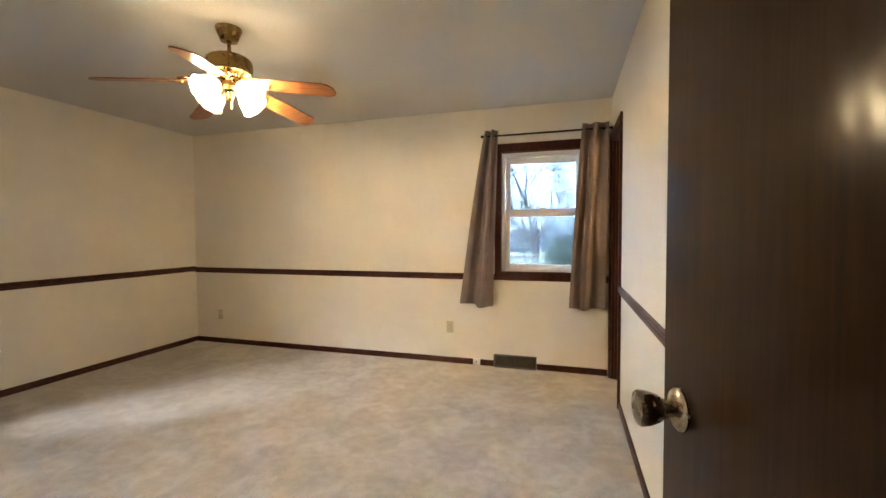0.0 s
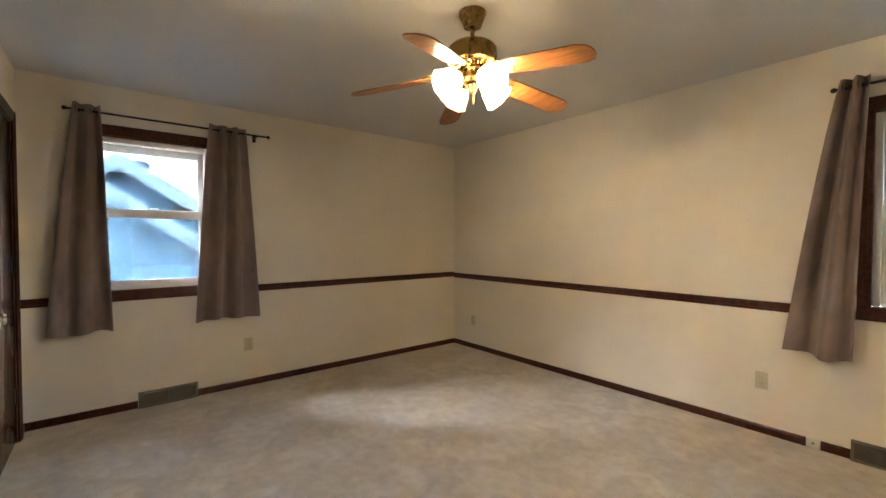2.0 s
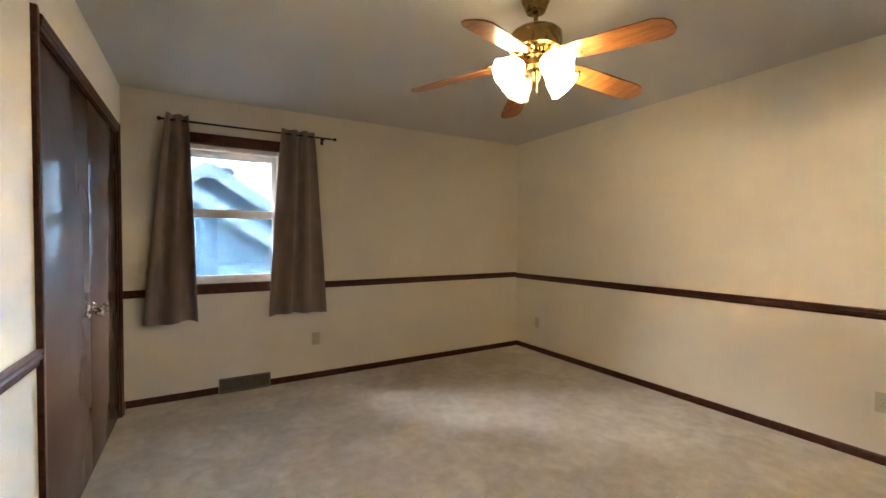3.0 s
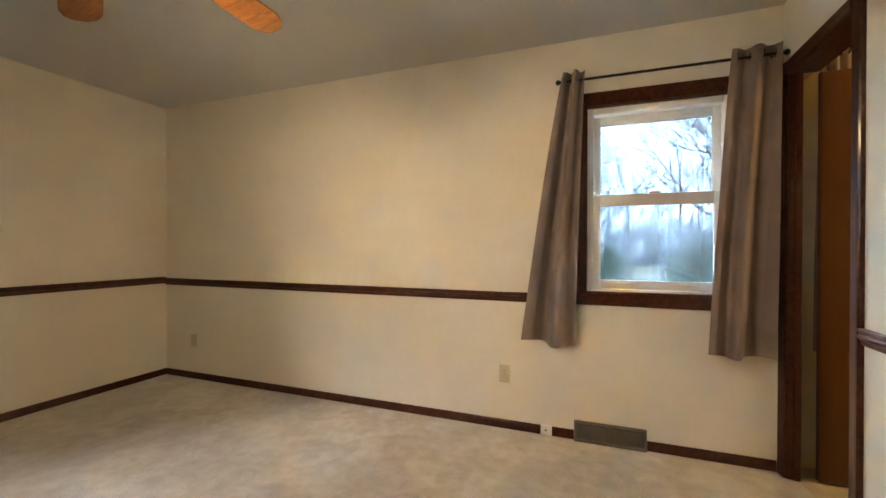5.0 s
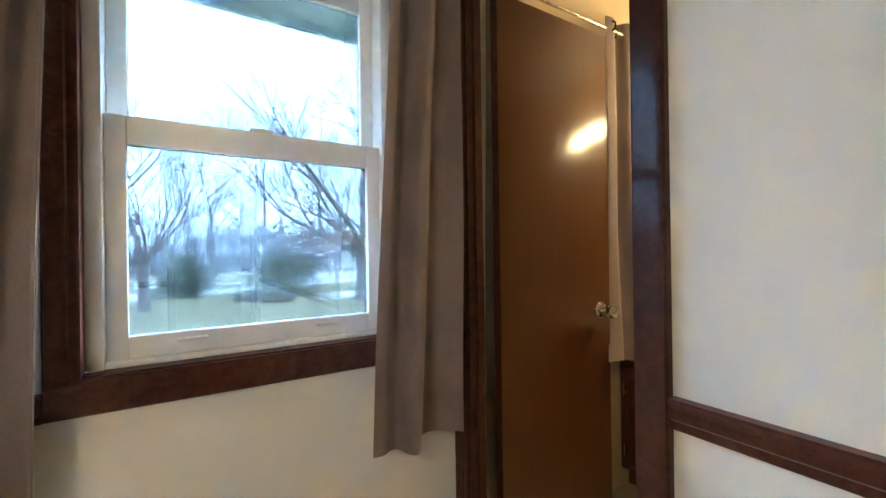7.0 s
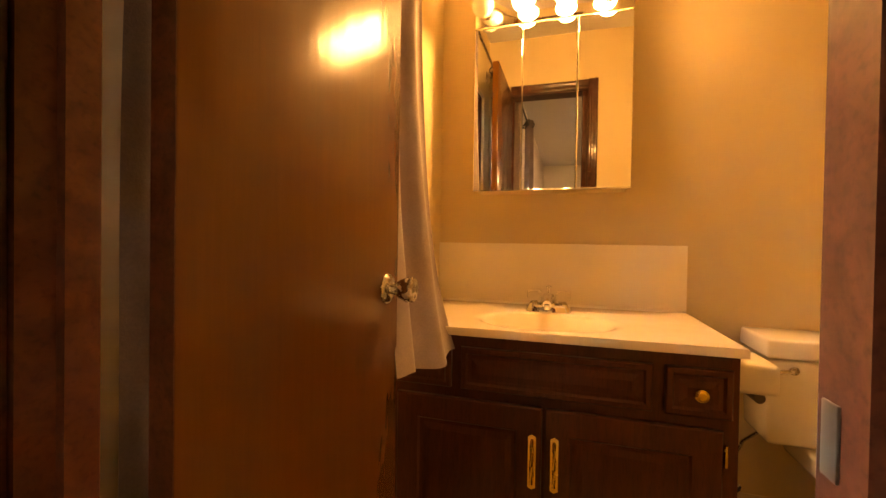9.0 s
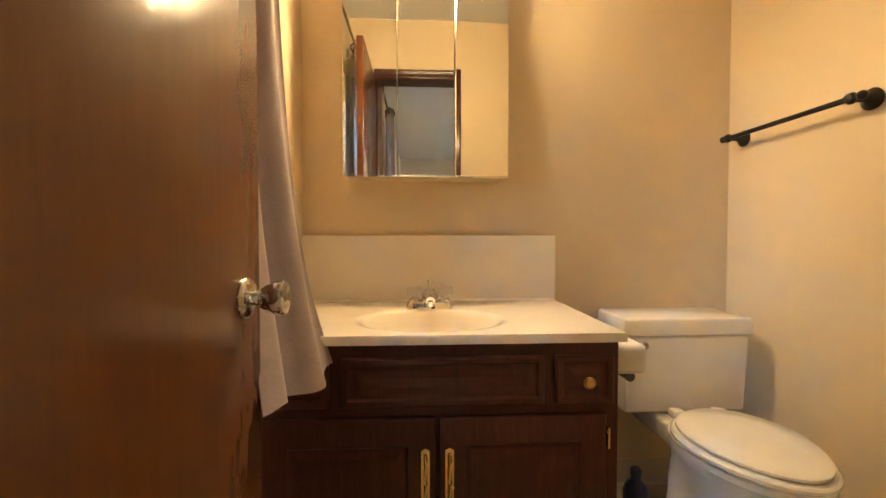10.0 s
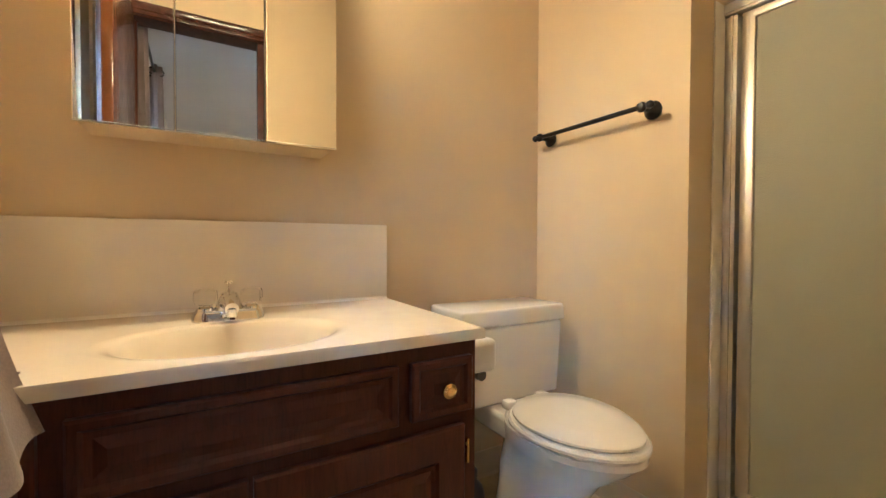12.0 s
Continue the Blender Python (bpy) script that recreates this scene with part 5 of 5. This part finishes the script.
def limb(verts, faces, p, d, length, radius, depth, rnd, seg=5, spread=0.5, kids=4):
    """Adds a bending, tapering limb with its side branches to lists of vertices and faces."""
    n = 3 if depth > 1 else 2
    base = len(verts)
    pts = [p.copy()]
    dirs = [d.copy()]
    for i in range(n):
        d = (d + Vector((rnd.uniform(-1, 1), rnd.uniform(-1, 1), rnd.uniform(-0.5, 0.9))) * 0.18).normalized()
        p = p + d * (length / n)
        pts.append(p.copy())
        dirs.append(d.copy())
    sg = seg if depth > 1 else 3
    for i, q in enumerate(pts):
        r = radius * (1 - 0.62 * i / n)
        side = dirs[i].cross(Vector((0.3, 0.2, 1)))
        if side.length < 0.05:
            side = dirs[i].cross(Vector((1, 0, 0)))
        side.normalize()
        up = side.cross(dirs[i])
        for k in range(sg):
            a = 2 * math.pi * k / sg
            verts.append(q + (side * math.cos(a) + up * math.sin(a)) * r)
    for i in range(n):
        for k in range(sg):
            a, b = base + i * sg + k, base + i * sg + (k + 1) % sg
            faces.append((a, b, b + sg, a + sg))
    if depth <= 0:
        return
    for k in range(kids if depth > 1 else 7):
        f = rnd.uniform(0.35, 1.0) if k else 1.0
        i = min(n - 1, int(f * n))
        q = pts[i].lerp(pts[i + 1], f * n - i) if f < 1 else pts[-1]
        side = Vector((rnd.uniform(-1, 1), rnd.uniform(-1, 1), rnd.uniform(-0.3, 0.8))).normalized()
        nd = (dirs[i] * (1 - spread) + side * spread).normalized() if k else (dirs[-1] + side * 0.25).normalized()
        limb(verts, faces, q, nd, length * rnd.uniform(0.55, 0.8), radius * (0.55 if k else 0.42) * (1 - 0.3 * f), depth - 1, rnd, seg, spread, kids)


def mesh_from(name, verts, faces, material):
    me = bpy.data.meshes.new(name)
    me.from_pydata([tuple(v) for v in verts], [], faces)
    me.materials.append(material)
    return me


def bare_tree(label, x, y, height, radius, depth, seed, material, trunk=0.28, lean=0.0, limbs=8, kids=4):
    rnd = random.Random(seed)
    z = ground_height(x, y)
    root = thing("tree", label, "tree", (x, y, z - 0.1), "bare winter trees")
    tr_top = height * trunk
    bm = lathe([(radius * 1.7, 0), (radius * 1.25, tr_top * 0.08), (radius, tr_top * 0.3), (radius * 0.9, tr_top)], 10)
    part("trunk", bm, material, root)
    verts, faces = [], []
    for k in range(limbs):
        a = 2 * math.pi * k / limbs + rnd.uniform(-0.4, 0.4)
        up = rnd.uniform(0.2, 1.3)
        d = Vector((math.cos(a), math.sin(a), up)).normalized() if k else Vector((lean, 0, 1)).normalized()
        limb(verts, faces, Vector((0, 0, tr_top * rnd.uniform(0.75, 1.0))), d, height * rnd.uniform(0.30, 0.42), radius * (0.7 if k == 0 else 0.36), depth, rnd, kids=kids)
    crown = new("crown", mesh_from("crown", verts, faces, material))
    crown.parent = root
    tagged(crown, "bare branches and fine twigs")
    return root


oak = bare_tree("large bare oak standing on the winter lawn", 7.4, 21.6, 13.0, 0.40, 5, 5, M_BARK, 0.2, limbs=10)
M_WITHERED = mat("withered orange-brown oak leaf", (0.36, 0.19, 0.09), 0.8, vary=0.3, scale=2)
rnd = random.Random(41)
verts, faces = [], []
for k in range(520):
    q = k % 7
    c = Vector((-2.6 + 0.35 * q + rnd.gauss(0, 0.3), 0.4 * math.sin(q * 2.1) + rnd.gauss(0, 0.4), 3.0 + 0.25 * math.cos(q * 1.7) + rnd.gauss(0, 0.16)))
    d = Vector((rnd.uniform(-1, 1), rnd.uniform(-1, 1), rnd.uniform(-1, 0.3))).normalized() * rnd.uniform(0.05, 0.1)
    e = d.cross(Vector((rnd.uniform(-1, 1), rnd.uniform(-1, 1), rnd.uniform(-1, 1)))).normalized() * 0.035
    verts += [c, c + d + e, c + d * 2, c + d - e]
    faces.append((4 * k, 4 * k + 1, 4 * k + 2, 4 * k + 3))
withered = new("withered_leaves", mesh_from("withered_leaves", verts, faces, M_WITHERED))
withered.parent = oak
tagged(withered, "few withered orange-brown leaves left on the low limbs")
bare_tree("bare tree with low reaching limbs", -1.5, 24, 10.5, 0.20, 5, 9, M_BARK, 0.22)
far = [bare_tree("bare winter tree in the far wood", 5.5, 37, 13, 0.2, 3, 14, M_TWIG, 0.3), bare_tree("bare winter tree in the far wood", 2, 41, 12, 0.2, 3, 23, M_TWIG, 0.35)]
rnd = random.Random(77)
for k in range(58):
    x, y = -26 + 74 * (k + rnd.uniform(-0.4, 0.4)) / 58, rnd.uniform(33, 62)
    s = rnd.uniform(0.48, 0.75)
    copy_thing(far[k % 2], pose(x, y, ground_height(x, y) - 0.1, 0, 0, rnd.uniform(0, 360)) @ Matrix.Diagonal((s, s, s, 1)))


def far_woods():
    """A band of fine upright twigs far away, closing the horizon."""
    rn = random.Random(3)
    verts, faces = [], []
    for k in range(16000):
        x, y = rn.uniform(-90, 130), rn.uniform(66, 118)
        z = ground_height(x, y)
        h = rn.uniform(4, 9.5) * (0.75 + 0.25 * math.sin(x * 0.09))
        w = rn.uniform(0.05, 0.16)
        dx = rn.uniform(-1.2, 1.2)
        b = len(verts)
        verts += [(x - w, y, z), (x + w, y, z), (x, y + w, z), (x + dx, y, z + h)]
        faces += [(b, b + 1, b + 3), (b + 1, b + 2, b + 3), (b + 2, b, b + 3)]
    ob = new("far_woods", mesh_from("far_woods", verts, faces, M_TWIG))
    return tagged(ob, "bare woods along the horizon with haze in their colour", "woods", "", "stuff")


far_woods()


def evergreen(label, x, y, height, width, seed):
    rn = random.Random(seed)
    root = thing("evergreen_shrub", label, "shrub", (x, y, ground_height(x, y)))
    part("stem", lathe([(0.12, 0), (0.05, height * 0.8)], 8), M_BARK, root)
    verts, faces = [], []
    lobes = [(rn.uniform(0, 2 * math.pi), rn.uniform(0.05, 0.75), rn.uniform(0.25, 0.5)) for q in range(14)]
    for k in range(4200):
        la, lt, ls = lobes[k % 14]
        t = min(1.0, max(0.0, lt + rn.gauss(0, 0.14)))
        a = la + rn.gauss(0, 0.55)
        r = width * (1.02 - t) ** 0.62 * rn.uniform(0.2, 1.3) * (0.62 + ls)
        c = Vector((r * math.cos(a), r * math.sin(a), 0.1 + t * height + rn.uniform(-0.12, 0.12)))
        s = rn.uniform(0.08, 0.26)
        d = Vector((math.cos(a) + rn.uniform(-1, 1), math.sin(a) + rn.uniform(-1, 1), rn.uniform(-0.2, 1.2))).normalized() * s
        e = d.cross(Vector((rn.uniform(-1, 1), rn.uniform(-1, 1), rn.uniform(-1, 1)))).normalized() * s * 0.3
        b = len(verts)
        verts += [c - e, c + e, c + d]
        faces.append((b, b + 1, b + 2))
    ob = new("foliage", mesh_from("foliage", verts, faces, M_EVERGREEN))
    ob.parent = root
    return root


evergreen("dark green evergreen shrub at the lawn's edge", 4.6, 27.5, 2.9, 1.9, 4)
evergreen("small grey-green shrub at the lawn's edge", 0.2, 30, 2.4, 1.4, 6)


def far_house(label, x, y, w, d, h, roof):
    z = ground_height(x, y)
    root = thing("house", label, "house", (x, y, z))
    part("wall", box_bm((-w / 2, -d / 2, -0.5), (w / 2, d / 2, h)), M_FARHOUSE, root)
    part("roof", prism([(-d / 2 - 0.4, h), (d / 2 + 0.4, h), (0, h + roof)], (-w / 2 - 0.4, 0, 0.001), (0, 1, 0), (0, 0, 1), (w + 0.8, 0, 0)), M_FASCIA, root, "snow-covered pitched roof")
    for k in (-0.3, 0.05, 0.3):
        part("window", box_bm((k * w - 0.5, -d / 2 - 0.03, h * 0.4), (k * w + 0.5, -d / 2 - 0.002, h * 0.8)), M_PANE_FAR, root)
    return root


far_house("low white far house behind the trees", 6.5, 74, 9, 7, 2.4, 1.8)
far_house("white far house with snowy roof", 24, 70, 9, 7, 2.6, 2.0)


def log_pile(label, x, y, length, seed):
    rn = random.Random(seed)
    root = thing("brush_pile", label, "brush pile", (x, y, ground_height(x, y)))
    for k in range(9):
        y0 = rn.uniform(-0.3, 0.3)
        part("branch", tube([(rn.uniform(-length, 0), y0, rn.uniform(0.05, 0.3)), (rn.uniform(0, length), y0 + rn.uniform(-0.3, 0.3), rn.uniform(0.05, 0.4))], rn.uniform(0.04, 0.09), 6), M_BARK, root)
    return root


log_pile("low dark brush pile on the lawn", 4.0, 23.5, 0.9, 2)
log_pile("low dark brush pile on the lawn", 2.6, 24.5, 0.8, 8)


# eave over the bedroom windows
structure("eave_north", box_bm((W - 0.8, OUT, 2.20), (BE + 0.9, OUT + 0.55, 2.26), 0), M_SOFFIT, "pale painted soffit under the eave")
structure("eave_fascia", box_bm((W - 0.8, OUT + 0.551, 2.165), (BE + 0.9, OUT + 0.58, 2.40), 0), M_FASCIA, "white eave board")
structure("roof", join(prism([(-2.0 - 0.6, H + 0.125), (OUT + 0.7, H + 0.125), (1.0, H + 1.9)], (W - 0.9, 0, 0), (0, 1, 0), (0, 0, 1), (BE - W + 1.9, 0, 0))), M_ROOF, "grey shingle roof over the house")


def neighbour():
    """A gabled house west of the window, with a lower front gable."""
    root = thing("neighbour_house", "pale blue-grey neighbouring house with two white-edged gables", "house", (-10.9, 0, GZ - 0.2))
    g = -(GZ - 0.2)

    def gable(name, x, yc, zp, slope, half, depth, over, mat_wall):
        zb = zp - slope * half
        part(name, prism([(yc - half, 0), (yc + half, 0), (yc + half, zb + g), (yc, zp + g), (yc - half, zb + g)], (x, 0, 0), (0, 1, 0), (0, 0, 1), (-depth, 0, 0)), mat_wall, root, "pale blue-grey board siding")
        ov = half + 0.4
        ze = zp - slope * ov
        th = 0.10
        part("roof", prism([(yc - ov, ze + g + 0.02), (yc, zp + g + 0.02), (yc + ov, ze + g + 0.02), (yc + ov, ze + g + th), (yc, zp + g + th + 0.03), (yc - ov, ze + g + th)], (x + over, 0, 0), (0, 1, 0), (0, 0, 1), (-depth - over, 0, 0)), M_ROOF, root, "grey shingle roof")
        for sgn in (-1, 1):
            part("rake_board", prism([(yc, zp + g - 0.20), (yc, zp + g + 0.125), (yc + sgn * (ov + 0.02), ze + g + 0.105), (yc + sgn * (ov + 0.02), ze + g - 0.22)], (x + over + 0.001, 0, 0), (0, 1, 0), (0, 0, 1), (0.035, 0, 0)), M_FASCIA, root, "white rake board")
        n = int(2 * half / 0.4)
        for k in range(1, n):
            y = yc - half + k * 0.4
            top = zp - slope * abs(y - yc) + g - 0.02
            part("batten", box_bm((x + 0.0005, y - 0.02, 0.0), (x + 0.02, y + 0.02, top)), mat_wall, root)

    gable("wall", -0.1, 0.45, 2.93, 0.635, 4.4, 7.0, 0.35, M_SIDING)
    gable("front_wall", 0.9, -0.35, 2.62, 0.66, 2.6, 0.98, 0.35, M_SIDING)
    part("roof_vent", lathe([(0.12, 0), (0.12, 0.25), (0.19, 0.27), (0.19, 0.36), (0.10, 0.42), (0.02, 0.43)], 18, "z", (-0.9, 0.86, 2.68 + g)), M_VENT, root, "grey round roof vent cap")
    return root


neighbour()
